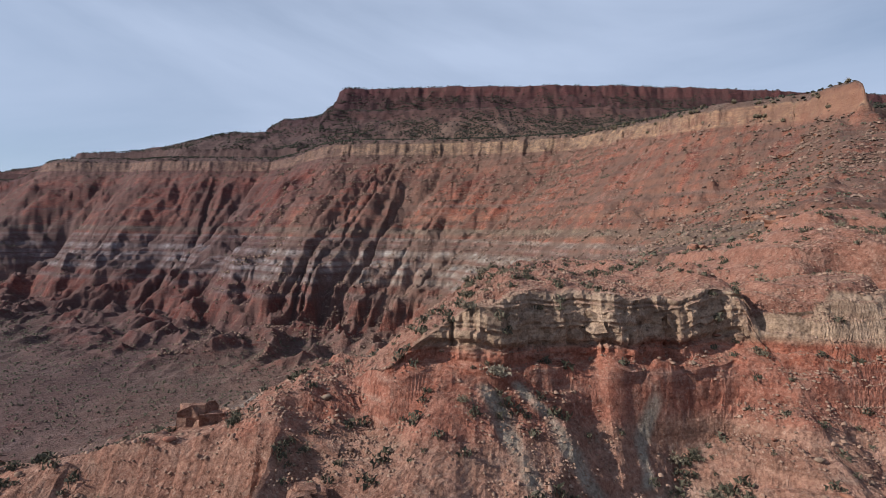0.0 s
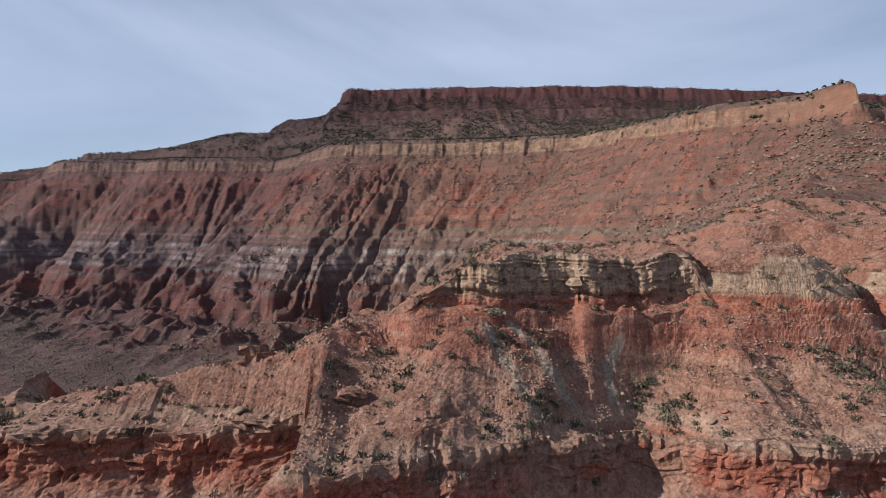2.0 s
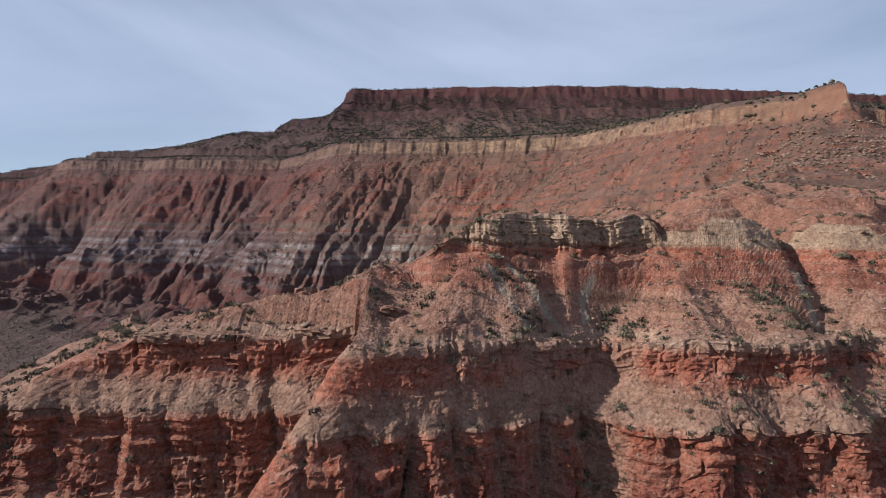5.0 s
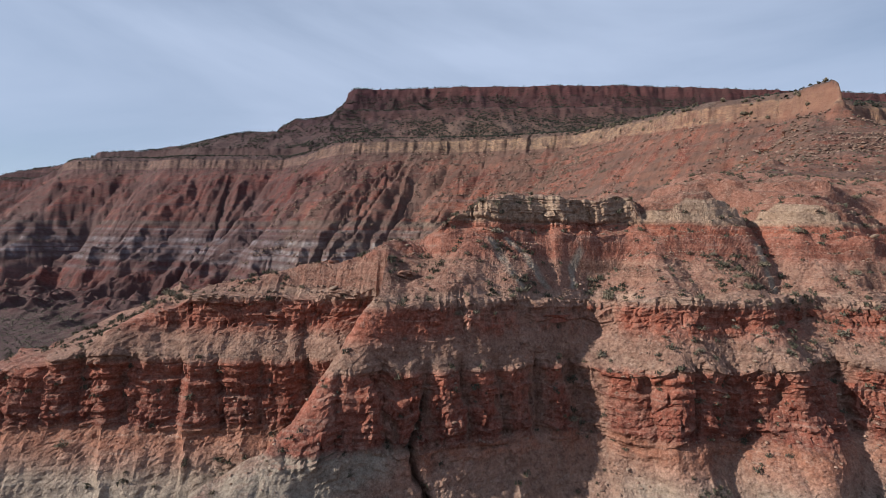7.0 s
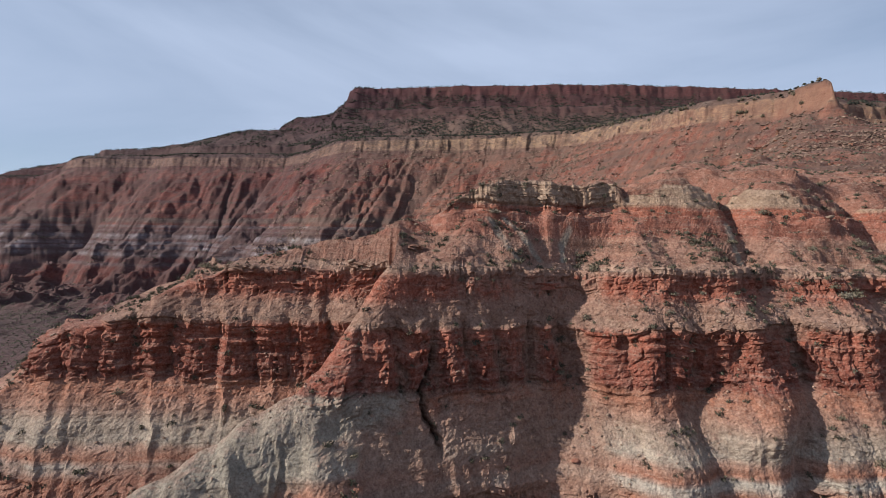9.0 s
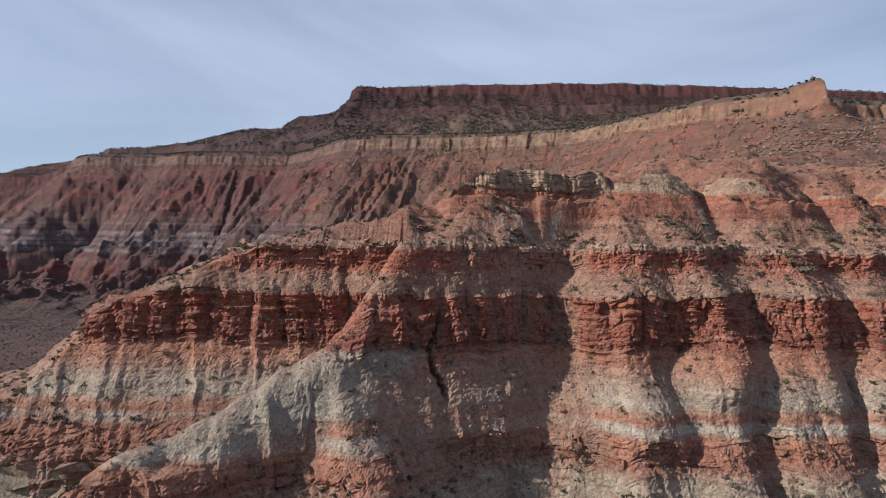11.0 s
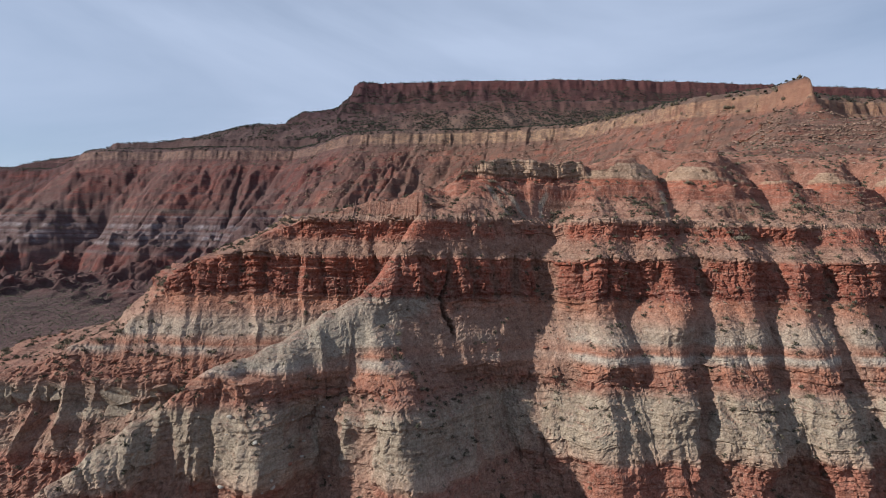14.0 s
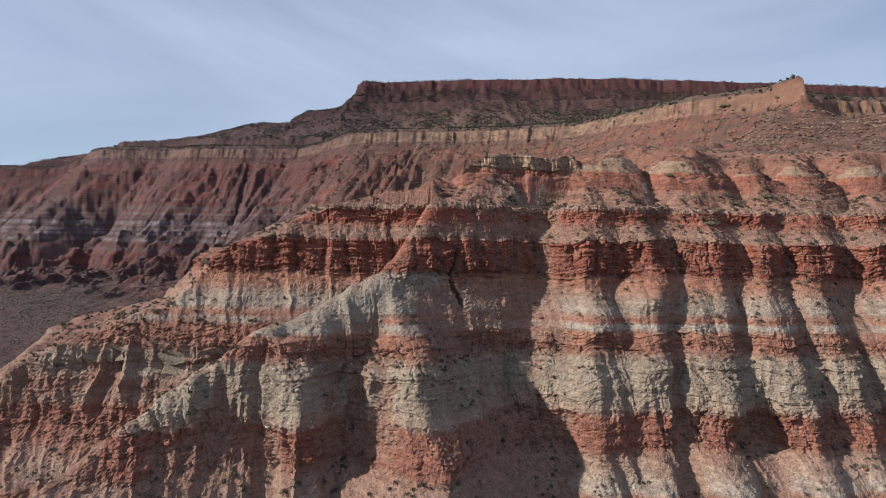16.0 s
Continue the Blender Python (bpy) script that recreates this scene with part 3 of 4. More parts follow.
        col = mix_color(nt, math_node(nt, "MULTIPLY", where, span(nt, tone.outputs[1], 0.6, 1.0, 0, 0.7)), col, mix_color(nt, 0.55, col, (0.46, 0.36, 0.29)))
        col = mix_color(nt, math_node(nt, "MULTIPLY", where, span(nt, cells.outputs["Distance"], 0.48, 0.75, 0, 0.9)), col, mix_color(nt, 1.0, col, (0.30, 0.27, 0.28), "MULTIPLY"))
    # grit
    fine = noise_out(nt, pos, 3.4 * grain, 5, 0.75)
    col = mix_color(nt, span(nt, fine, 0.50, 0.36, 0, 0.55), col, mix_color(nt, 1.0, col, (0.30, 0.26, 0.27), "MULTIPLY"))
    col = mix_color(nt, span(nt, fine, 0.56, 0.70, 0, 0.5), col, mix_color(nt, 0.6, col, (0.56, 0.45, 0.37)))
    if not rim:
        grit = noise_out(nt, pos, 9.0, 4, 0.75)
        col = mix_color(nt, span(nt, grit, 0.50, 0.36, 0, 0.45), col, mix_color(nt, 1.0, col, (0.40, 0.36, 0.36), "MULTIPLY"))
        col = mix_color(nt, span(nt, grit, 0.57, 0.70, 0, 0.35), col, mix_color(nt, 0.6, col, (0.52, 0.43, 0.36)))
    if rim:                          # grit that shows on the nearer slopes, and stone streaks down the fall
        fm = nt.nodes.new("ShaderNodeMapping")
        fm.vector_type = "TEXTURE"
        fm.inputs["Rotation"].default_value = (0, 0, radians(30))
        fm.inputs["Scale"].default_value = (9, 1, 9)
        nt.links.new(pos, fm.inputs["Vector"])
        fall = fm.outputs["Vector"]
        for size, low_, high_ in ((0.9, 0.36, 0.50), (3.0, 0.38, 0.5)):
            col = mix_color(nt, span(nt, noise_out(nt, pos, size, 4, 0.7), high_, low_, 0, 0.7), col, mix_color(nt, 1.0, col, (0.42, 0.40, 0.40), "MULTIPLY"))
        col = mix_color(nt, span(nt, noise_out(nt, fall, 0.22, 5, 0.7), 0.54, 0.62, 0, 0.4), col, mix_color(nt, 0.5, col, (0.30, 0.21, 0.165)))
        col = mix_color(nt, span(nt, noise_out(nt, fall, 0.07, 5, 0.65), 0.42, 0.55, 0, 0.7), col, mix_color(nt, noise_out(nt, pos, 0.2, 4, 0.7), (0.078, 0.049, 0.039), (0.165, 0.098, 0.074)))
    if rim:                          # sandstone of the rim
        zr = math_node(nt, "ADD", sep.outputs["Z"], math_node(nt, "MULTIPLY", sep.outputs["Y"], rim[0]))
        zr = math_node(nt, "ADD", zr, math_node(nt, "MULTIPLY", w, 0.8))
        zr = math_node(nt, "ADD", zr, span(nt, sep.outputs["X"], -180, -330, 0, 19))
        band = math_node(nt, "MULTIPLY", span(nt, zr, rim[1], rim[1] + 2), span(nt, zr, rim[2] + 2, rim[2]))
        band = math_node(nt, "MULTIPLY", band, math_node(nt, "MULTIPLY", span(nt, ns.outputs["Z"], 0.88, 0.65), span(nt, noise_out(nt, pos, 0.07, 6, 0.75), 0.42, 0.56, 0.1, 1.0)))
        col = mix_color(nt, math_node(nt, "MULTIPLY", band, 0.8), col, mix_color(nt, span(nt, noise_out(nt, pos, 0.22, 6, 0.75, (1, 1, 2.5)), 0.40, 0.56), (0.37, 0.218, 0.130), (0.19, 0.130, 0.094)))
    if rim:                          # dark varnished rock of the western slopes; shade and blue haze painted in too
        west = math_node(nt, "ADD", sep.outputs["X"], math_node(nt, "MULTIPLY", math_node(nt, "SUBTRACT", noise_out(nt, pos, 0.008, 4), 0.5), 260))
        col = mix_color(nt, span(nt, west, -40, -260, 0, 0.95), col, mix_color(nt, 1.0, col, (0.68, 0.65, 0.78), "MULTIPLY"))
        # bare rock of steep eastern ledges, their overhang shade painted in as dark patches
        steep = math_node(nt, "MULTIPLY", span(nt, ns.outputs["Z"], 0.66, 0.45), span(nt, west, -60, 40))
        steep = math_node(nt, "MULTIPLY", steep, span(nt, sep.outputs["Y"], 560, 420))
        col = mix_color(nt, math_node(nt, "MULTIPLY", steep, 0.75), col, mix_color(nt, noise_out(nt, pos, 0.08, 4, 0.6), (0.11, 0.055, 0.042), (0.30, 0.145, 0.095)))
        # past the far rim the colour turns darker and maroon with Y
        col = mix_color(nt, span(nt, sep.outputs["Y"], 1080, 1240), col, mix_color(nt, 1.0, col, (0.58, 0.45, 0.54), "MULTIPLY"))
    if rim:                          # the far beds are dulled and cooled in uneven patches
        col = mix_color(nt, span(nt, noise_out(nt, pos, 0.012, 5, 0.6), 0.35, 0.6, 0.15, 0.55), col, mix_color(nt, 1.0, col, (0.72, 0.78, 0.84), "MULTIPLY"))
    nt.links.new(col, bsdf.inputs["Base Color"])
    bump = add(nt, "ShaderNodeBump", Strength=0.85, Distance=0.45 / grain)
    hgt = math_node(nt, "ADD", noise_out(nt, pos, 1.6 * grain, 8, 0.7), math_node(nt, "MULTIPLY", thin, 0.45))
    hgt = math_node(nt, "ADD", hgt, math_node(nt, "MULTIPLY", gravel.outputs["Distance"], 0.25))
    nt.links.new(hgt, bump.inputs["Height"])
    nt.links.new(bump.outputs["Normal"], bsdf.inputs["Normal"])
    return mat


near_rock = strata_material("layered_red_rock", 10, 110, [
    (24.5, ORANGE), (26, WHITE), (28.5, TAN), (31.5, PINK), (32.5, (0.30, 0.118, 0.082)), (38.4, (0.30, 0.118, 0.082)), (39.4, TAN), (42, GREY), (49, GREY),
    (51, (0.29, 0.125, 0.088)), (54.4, ORANGE), (55.5, WHITE), (56.1, WHITE), (56.8, ORANGE), (58.0, PINK), (58.8, (0.40, 0.345, 0.280)), (61.2, (0.37, 0.290, 0.225)), (62.6, PINK), (64.5, ORANGE), (66, ORANGE),
    (66.6, DEEP), (73.6, RED), (74.5, (0.31, 0.195, 0.145)), (77, (0.31, 0.175, 0.128)), (78.4, RED), (80.9, RED), (81.7, (0.36, 0.235, 0.175)), (82.5, (0.36, 0.235, 0.175)), (83.4, (0.295, 0.155, 0.112)), (86.8, (0.31, 0.168, 0.122)), (87.6, (0.30, 0.118, 0.082)), (90.8, (0.29, 0.108, 0.074)), (91.2, (0.35, 0.118, 0.074)), (92.6, (0.36, 0.130, 0.084)), (92.9, (0.38, 0.262, 0.182)), (96.9, (0.42, 0.305, 0.220)), (97.1, SOIL)],
    8, 1.7, debris_amount=0.6, bedding=0.9)
# rock colours dimmed and blued: distance haze and shade put into the far beds
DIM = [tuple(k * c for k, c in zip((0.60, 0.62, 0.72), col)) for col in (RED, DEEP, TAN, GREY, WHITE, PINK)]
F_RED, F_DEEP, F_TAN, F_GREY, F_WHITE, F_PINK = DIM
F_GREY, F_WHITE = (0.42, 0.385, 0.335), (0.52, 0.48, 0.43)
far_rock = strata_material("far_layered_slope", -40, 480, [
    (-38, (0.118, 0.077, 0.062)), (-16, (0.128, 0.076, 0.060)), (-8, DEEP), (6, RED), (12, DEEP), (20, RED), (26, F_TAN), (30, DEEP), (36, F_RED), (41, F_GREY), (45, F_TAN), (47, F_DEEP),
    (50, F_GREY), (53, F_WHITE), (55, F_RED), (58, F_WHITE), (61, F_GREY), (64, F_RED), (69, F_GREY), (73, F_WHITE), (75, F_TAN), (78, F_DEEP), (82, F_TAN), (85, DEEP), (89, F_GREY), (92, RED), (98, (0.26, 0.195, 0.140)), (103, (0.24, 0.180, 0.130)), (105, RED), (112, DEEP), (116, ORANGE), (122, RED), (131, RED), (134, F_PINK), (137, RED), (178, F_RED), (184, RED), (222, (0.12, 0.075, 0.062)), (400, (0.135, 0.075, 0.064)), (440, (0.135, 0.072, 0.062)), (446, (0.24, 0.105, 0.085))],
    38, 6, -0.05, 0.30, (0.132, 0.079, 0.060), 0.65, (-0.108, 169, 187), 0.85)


# ---- the near mass ----
def cliff_grid(xs, y_of, crest, fall, stop_extra):
    """The face from its foot to the rim, then the slope over it, the bench and the back, as one grid of points; and how far in each point lies."""
    n = len(xs)
    zs = np.concatenate([np.linspace(3, 22, 16), np.arange(22.3, RIM, 0.22), [RIM]])
    X, Z = np.meshgrid(xs, zs)
    Y = y_of(X, Z)
    back = bench_back(xs)
    top = crest(xs)
    if fall:                         # a free crest: behind it the surface drops away
        over = Z > top[None, :] + 1e-6
        y_top = y_of(xs, top)
        Y = np.where(over, y_top[None, :] + 0.5 * (Z - top[None, :]), Y)
        dy = Y - y_top[None, :]
        Zf = np.where(over, top[None, :] - np.minimum(0.35 * dy + 0.16 * dy ** 2, 1.5 * dy), Z)
        ended = over[-3]
    else:                            # the nose of the promontory
        over = Y > back[None, :]
        ended = over[-1]
        z_end = np.where(ended, zs[np.maximum(over.argmax(axis=0) - 1, 0)], RIM)
        Zf = np.where(over, z_end[None, :] - 0.75 * (Y - back[None, :]), Z)
    Zf = np.maximum(Zf, 1.0)
    lean = np.clip(np.gradient(Y, axis=1) / np.gradient(X, axis=1), -3, 3)
    lean = (lean + np.roll(lean, 1, 1) + np.roll(lean, -1, 1) + np.roll(lean, 2, 1) + np.roll(lean, -2, 1)) / 5
    size = np.sqrt(1 + lean ** 2)
    relief = bed_relief(X, Y, np.where(over, top[None, :] if fall else Z, Z))
    Yr = Y - relief / size
    Xr = X + relief * lean / size + 0.2 * vnoise(X / 1.1, Z / 0.9, Y / 1.1, 55)
    rim_y = Y[-1]
    front = np.stack([Xr, Yr, Zf], axis=-1)
    by = bench_y(xs)
    stop = np.maximum(rim_y + 8, back + stop_extra)
    k1 = np.clip(by - 2.6, rim_y + 1.5, stop - 6)
    k2 = np.clip(by + 2.0, k1 + 1.5, stop - 3)
    fr = np.concatenate([np.linspace(0.02, 1, 56), 1 + np.linspace(0.02, 1, 44), 2 + np.linspace(0.008, 1, 110) ** 1.7])[:, None]
    Yt = np.where(fr <= 1, rim_y + (k1 - rim_y) * fr, np.where(fr <= 2, k1 + (k2 - k1) * (fr - 1), k2 + (stop - k2) * (fr - 2)))
    Xt = np.broadcast_to(xs, Yt.shape)
    Zt = top_z(Xt, Yt, rim_y[None, :])
    edge = np.clip(fr * 6, 0, 1)
    shift = bed_relief(Xt, Yt, Zt)
    Ytr = Yt + (Yr[-1] - Y[-1])[None, :] * (1 - edge) - (0.5 - 0.38 * smooth(23, 27, xs)) * shift * edge * smooth(1.1, 1.4, fr) * smooth(2.0, 1.85, fr)
    Ztr = RIM + (Zt - RIM) * np.clip(fr * 8, 0, 1)
    Ztr = np.maximum(Ztr, 2) - 1.2 * smooth(2.9, 3.0, fr)
    Xt = Xt + (Xr[-1] - xs)[None, :] * (1 - edge)
    # the bench's cap as a bedded face of its own
    rag = 1.2 * fbm(xs / 6, by / 6, None, 3, 71) + 1.2 * np.maximum(0, vnoise(xs / 3.5, xs * 0, None, 66))
    edge_y = by + rag
    even = np.ones(31) / 31
    foot_z = np.convolve(np.pad(top_z(xs, edge_y - 2.4, rim_y), 15, "edge"), even, "valid")
    cap_z = np.maximum(np.convolve(np.pad(top_z(xs, edge_y + 1.2, rim_y), 15, "edge"), even, "valid") + 0.25 * vnoise(xs / 1.5, xs * 0, None, 65), foot_z + 0.4)
    p = np.clip((fr - 1.08) / 0.76, 0, 1)
    tall = (cap_z - foot_z)[None, :]
    face_z = np.minimum(np.maximum(foot_z[None, :] * (1 - p) + 90.9 * p, 90.9) + 6.6 * p, cap_z[None, :])
    jut = table(p, (0, 2.3), (0.10, 1.3), (0.26, 1.05), (0.28, 0.75), (0.33, 0.75), (0.35, 1.15), (0.52, 0.95), (0.54, 0.75), (0.58, 0.85), (0.80, 0.5), (0.82, 0.25), (0.86, 0.4), (1, 0.0))
    jut = jut * np.clip(tall / 4.5, 0.25, 1.1) + 0.8 * bed_relief(np.broadcast_to(xs, Yt.shape), np.broadcast_to(by, Yt.shape), 90.9 + 5.4 * p) * smooth(0.06, 0.2, p) * smooth(1.0, 0.94, p)
    face_y = edge_y[None, :] - jut
    lead = np.clip((fr - 1) / 0.08, 0, 1)
    tail = np.clip((fr - 1.84) / 0.16, 0, 1)
    face_y = np.where(lead < 1, k1 + (edge_y - 2.3 - k1) * lead, np.where(tail > 0, edge_y + (k2 - edge_y) * tail, face_y))
    face_z = np.where(lead < 1, top_z(Xt, face_y, rim_y[None, :]), np.where(tail > 0, cap_z + (top_z(xs, k2, rim_y) - cap_z) * tail, face_z))
    own = smooth(-8.0, -6.0, xs) * smooth(27, 25, xs) * ((fr > 1) & (fr <= 2))
    Ytr = Ytr + (face_y - Ytr) * own
    Ztr = Ztr + (face_z - Ztr) * own
    Ztr = np.where(ended[None, :], Zf[-1][None, :] - 0.75 * (Yt - rim_y[None, :]), Ztr)
    upper = np.stack([Xt, Ytr, np.maximum(Ztr, 0.5)], axis=-1)
    # loose wash lies where the face is drawn in
    tip = np.stack([np.roll(Y, k, axis=1) for k in range(-36, 37, 6)]).min(axis=0)
    hollow = np.clip((Y - tip - 0.9) / 3.4, 0, 1) * table(Z, (84, 0.9), (79, 0.8), (78, 1.0), (75, 1.0), (74, 0.6), (66, 0.5), (64, 1), (54, 1), (52, 0.6), (40, 0.7), (38, 0.8), (31, 1)) + np.clip(-relief * 0.45, -0.45, 0.6)
    slope_wash = np.broadcast_to(hollow[-1] * 0.25, Ztr.shape) * smooth(1.3, 1.0, fr)
    hollow = np.concatenate([hollow, slope_wash])
    soil = smooth(24.5, 27, xs) * smooth(0.7, 1.5, Ztr - knob_z(xs[None, :], Yt)) * smooth(1.2, 1.5, fr)
    soil = np.concatenate([np.zeros(Z.shape), np.maximum(soil, smooth(1.88, 1.98, fr) * np.ones(n))])
    both = np.concatenate([front, upper])
    # the beds' edges rise and fall a little along the cliff
    sag = 0.75 * vnoise(both[..., 0] / 6.3, both[..., 0] * 0, None, 59) + 0.35 * vnoise(both[..., 0] / 2.1, both[..., 2] / 9, None, 60)
    both[..., 2] += sag * smooth(20, 45, both[..., 2]) * smooth(98, 75, both[..., 1])
    return both, zs, (hollow, soil)


def cliff_object(name, grid, loose, label):
    ob = new(name, grid_mesh(name, grid.reshape(-1, 3), grid.shape[0], grid.shape[1]))
    ob.data.materials.append(near_rock)
    ob.data.attributes.new("wash", "FLOAT", "POINT").data.foreach_set("value", loose[0].astype(np.float32).ravel())
    ob.data.attributes.new("soil", "FLOAT", "POINT").data.foreach_set("value", loose[1].astype(np.float32).ravel())
    ob.data.shade_flat()
    return tagged(ob, label, "cliff", kind="structure")


XS = np.concatenate([np.arange(-100, 106, 0.26), np.arange(106.5, 141, 0.8)])
near_grid, zs, loose = cliff_grid(XS, front_y, spur_top, True, 8)
near_cliff = cliff_object("cliff_front", near_grid, loose, "banded red, tan and white badland cliff with buttresses and gullies")
XP = np.concatenate([np.arange(-150, -118, 0.8), np.arange(-118, -7, 0.34)])
prom_grid, _, loose = cliff_grid(XP, prom_y, lambda x: np.full_like(x, RIM), False, 90)
clay_dx = near_grid[..., 0] - spur_x(near_grid[..., 2])
clay = smooth(54.5, 57, near_grid[..., 2]) * smooth(68, 65.5, near_grid[..., 2]) * smooth(26, 8, clay_dx) * (near_grid[..., 0] < 2)
up_f = np.clip((near_grid[..., 2] - RIM) / 8.6, 0, 1)
for x_top, x_rim, wide in ((1.5, 7.5, 0.9), (4.5, 11.0, 0.8), (18.0, 13.5, 1.1), (43.0, 42.0, 1.2)):
    chute = np.exp(-((near_grid[..., 0] - x_rim - (x_top - x_rim) * up_f - 0.8 * vnoise(near_grid[..., 1] / 2.5, near_grid[..., 1] * 0, None, 62)) / wide) ** 2)
    clay = np.maximum(clay, 0.75 * chute * smooth(0.02, 0.1, up_f) * smooth(1.0, 0.85, up_f) * (near_grid[..., 1] < 46))
near_cliff.data.attributes.new("clay", "FLOAT", "POINT").data.foreach_set("value", clay.astype(np.float32).ravel())
prom_z = prom_grid[..., 2]
rubble = smooth(58, 55, prom_z) * np.clip(0.5 + 1.1 * fbm(prom_grid[..., 0] / 9, prom_z / 3.5, prom_grid[..., 1] / 9, 3, 131), 0, 0.85)
rubble = np.maximum(rubble, smooth(82.6, 83.4, prom_z) * np.clip(0.6 + 0.9 * fbm(prom_grid[..., 0] / 5, prom_grid[..., 1] / 5, None, 3, 133), 0, 0.9))
promontory = cliff_object("cliff_promontory", prom_grid, (loose[0] + 0.08, np.maximum(loose[1], rubble)), "red and tan banded promontory behind a pale spur")

# ---- the ground out to the horizon, with the far slopes and the mesa ----
ang = np.concatenate([np.linspace(-132, -50, 40, endpoint=False), np.linspace(-50, 50, 950), np.linspace(50, 228, 80)[1:-1]])
rad = np.concatenate([[2.0, 15, 30, 50, 70], np.linspace(90, 260, 150, endpoint=False), np.linspace(260, 1120, 390, endpoint=False), np.linspace(1120, 1900, 110, endpoint=False), np.geomspace(1900, 4800, 14)])
A, R = np.meshgrid(np.radians(ang), rad)
GX, GY = R * np.sin(A), R * np.cos(A) - 20
GZ = ground_z(GX, GY)
sink = (GY < 104) & (np.abs(GX) < 149)
GZ = np.where(sink, np.minimum(GZ, 2.0), GZ)
ground = new("ground", grid_mesh("ground", np.stack([GX, GY, GZ], axis=-1).reshape(-1, 3), len(rad), len(ang), True))
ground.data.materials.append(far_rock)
gd, _, _, rib = far_ribs(GX, GY)
ground_wash = smooth(0.70, 0.42, rib) * smooth(20, 70, gd) * smooth(60, -60, GX) * 0.75
ground.data.attributes.new("wash", "FLOAT", "POINT").data.foreach_set("value", ground_wash.astype(np.float32).ravel())
tagged(ground, "red and grey banded desert slopes under a dark mesa, with a flat valley floor", "ground", kind="structure")


# ---- plants and stones ----
def plain_material(name, dark, light, size, rough=0.9, per_island=False):
    mat, nt, bsdf = node_material(name, rough)
    tc = nt.nodes.new("ShaderNodeTexCoord")
    n = noise_out(nt, tc.outputs["Object"], size, 5, 0.65)
    col = mix_color(nt, span(nt, n, 0.32, 0.68), dark, light)
    if per_island:
        rnd = nt.nodes.new("ShaderNodeNewGeometry").outputs["Random Per Island"]
    else:
        rnd = nt.nodes.new("ShaderNodeObjectInfo").outputs["Random"]
    col = mix_color(nt, span(nt, rnd, 0, 1, 0, 0.75), col, mix_color(nt, 1.0, col, (0.50, 0.50, 0.48), "MULTIPLY"))
    nt.links.new(col, bsdf.inputs["Base Color"])
    bump = add(nt, "ShaderNodeBump", Strength=0.6, Distance=0.12)
    nt.links.new(noise_out(nt, tc.outputs["Object"], size * 2.5, 6, 0.7), bump.inputs["Height"])
    nt.links.new(bump.outputs["Normal"], bsdf.inputs["Normal"])
    return mat


leaf_dark = plain_material("shrub_leaves", (0.135, 0.115, 0.082), (0.255, 0.215, 0.155), 2.0)
leaf_grey = plain_material("sage_leaves", (0.150, 0.130, 0.100), (0.260, 0.215, 0.165), 2.0)
leaf_far = plain_material("far_leaves", (0.024, 0.027, 0.020), (0.050, 0.050, 0.038), 0.3, per_island=True)
scrub_far = plain_material("scrub_leaves", (0.050, 0.050, 0.034), (0.130, 0.115, 0.085), 0.5, per_island=True)
twig_bark = plain_material("twig_bark", (0.07, 0.055, 0.045), (0.13, 0.105, 0.085), 6.0)
stone_red = plain_material("red_boulder", (0.200, 0.078, 0.056), (0.340, 0.165, 0.115), 1.1)
stone_tan = plain_material("tan_boulder", (0.190, 0.128, 0.098), (0.330, 0.245, 0.190), 1.1)
stones_mixed = plain_material("loose_stones", (0.170, 0.095, 0.072), (0.340, 0.230, 0.175), 0.4, per_island=True)
stones_talus = plain_material("talus_stones", (0.085, 0.055, 0.045), (0.30, 0.200, 0.155), 0.4, per_island=True)

rng = np.random.default_rng(7)
ICO = bmesh.new()
bmesh.ops.create_icosphere(ICO, subdivisions=1, radius=1.0)
ICO_V = np.array([v.co for v in ICO.verts])
ICO_F = np.array([[v.index for v in f.verts] for f in ICO.faces])
ICO.free()
OCT_V = np.array([(1, 0, 0), (-0.5, 0.87, 0), (-0.5, -0.87, 0), (0.3, 0.5, 0.8), (0.3, -0.5, 0.75), (-0.6, 0, 0.8)], float)
OCT_F = np.array([(0, 1, 3), (1, 5, 3), (1, 2, 5), (2, 4, 5), (2, 0, 4), (0, 3, 4), (3, 5, 4)])
ICO2 = bmesh.new()
bmesh.ops.create_icosphere(ICO2, subdivisions=2, radius=1.0)
ICO2_V = np.array([v.co for v in ICO2.verts])
ICO2_F = np.array([[v.index for v in f.verts] for f in ICO2.faces])
ICO2.free()


def tri_mesh(name, verts, tris, material):
    me = bpy.data.meshes.new(name)
    verts, tris = np.asarray(verts, np.float32).reshape(-1, 3), np.asarray(tris, np.int32).reshape(-1, 3)
    me.vertices.add(len(verts))
    me.vertices.foreach_set("co", verts.ravel())
    me.loops.add(tris.size)
    me.loops.foreach_set("vertex_index", tris.ravel())
    me.polygons.add(len(tris))
    me.polygons.foreach_set("loop_start", np.arange(0, tris.size, 3, dtype=np.int32))
    me.polygons.foreach_set("loop_total", np.full(len(tris), 3, np.int32))
    me.update(calc_edges=True)
    me.materials.append(material)
    return me


def part(name, mesh, parent, label=""):
    ob = new(name, mesh)
    ob.parent = parent
    return tagged(ob, label)


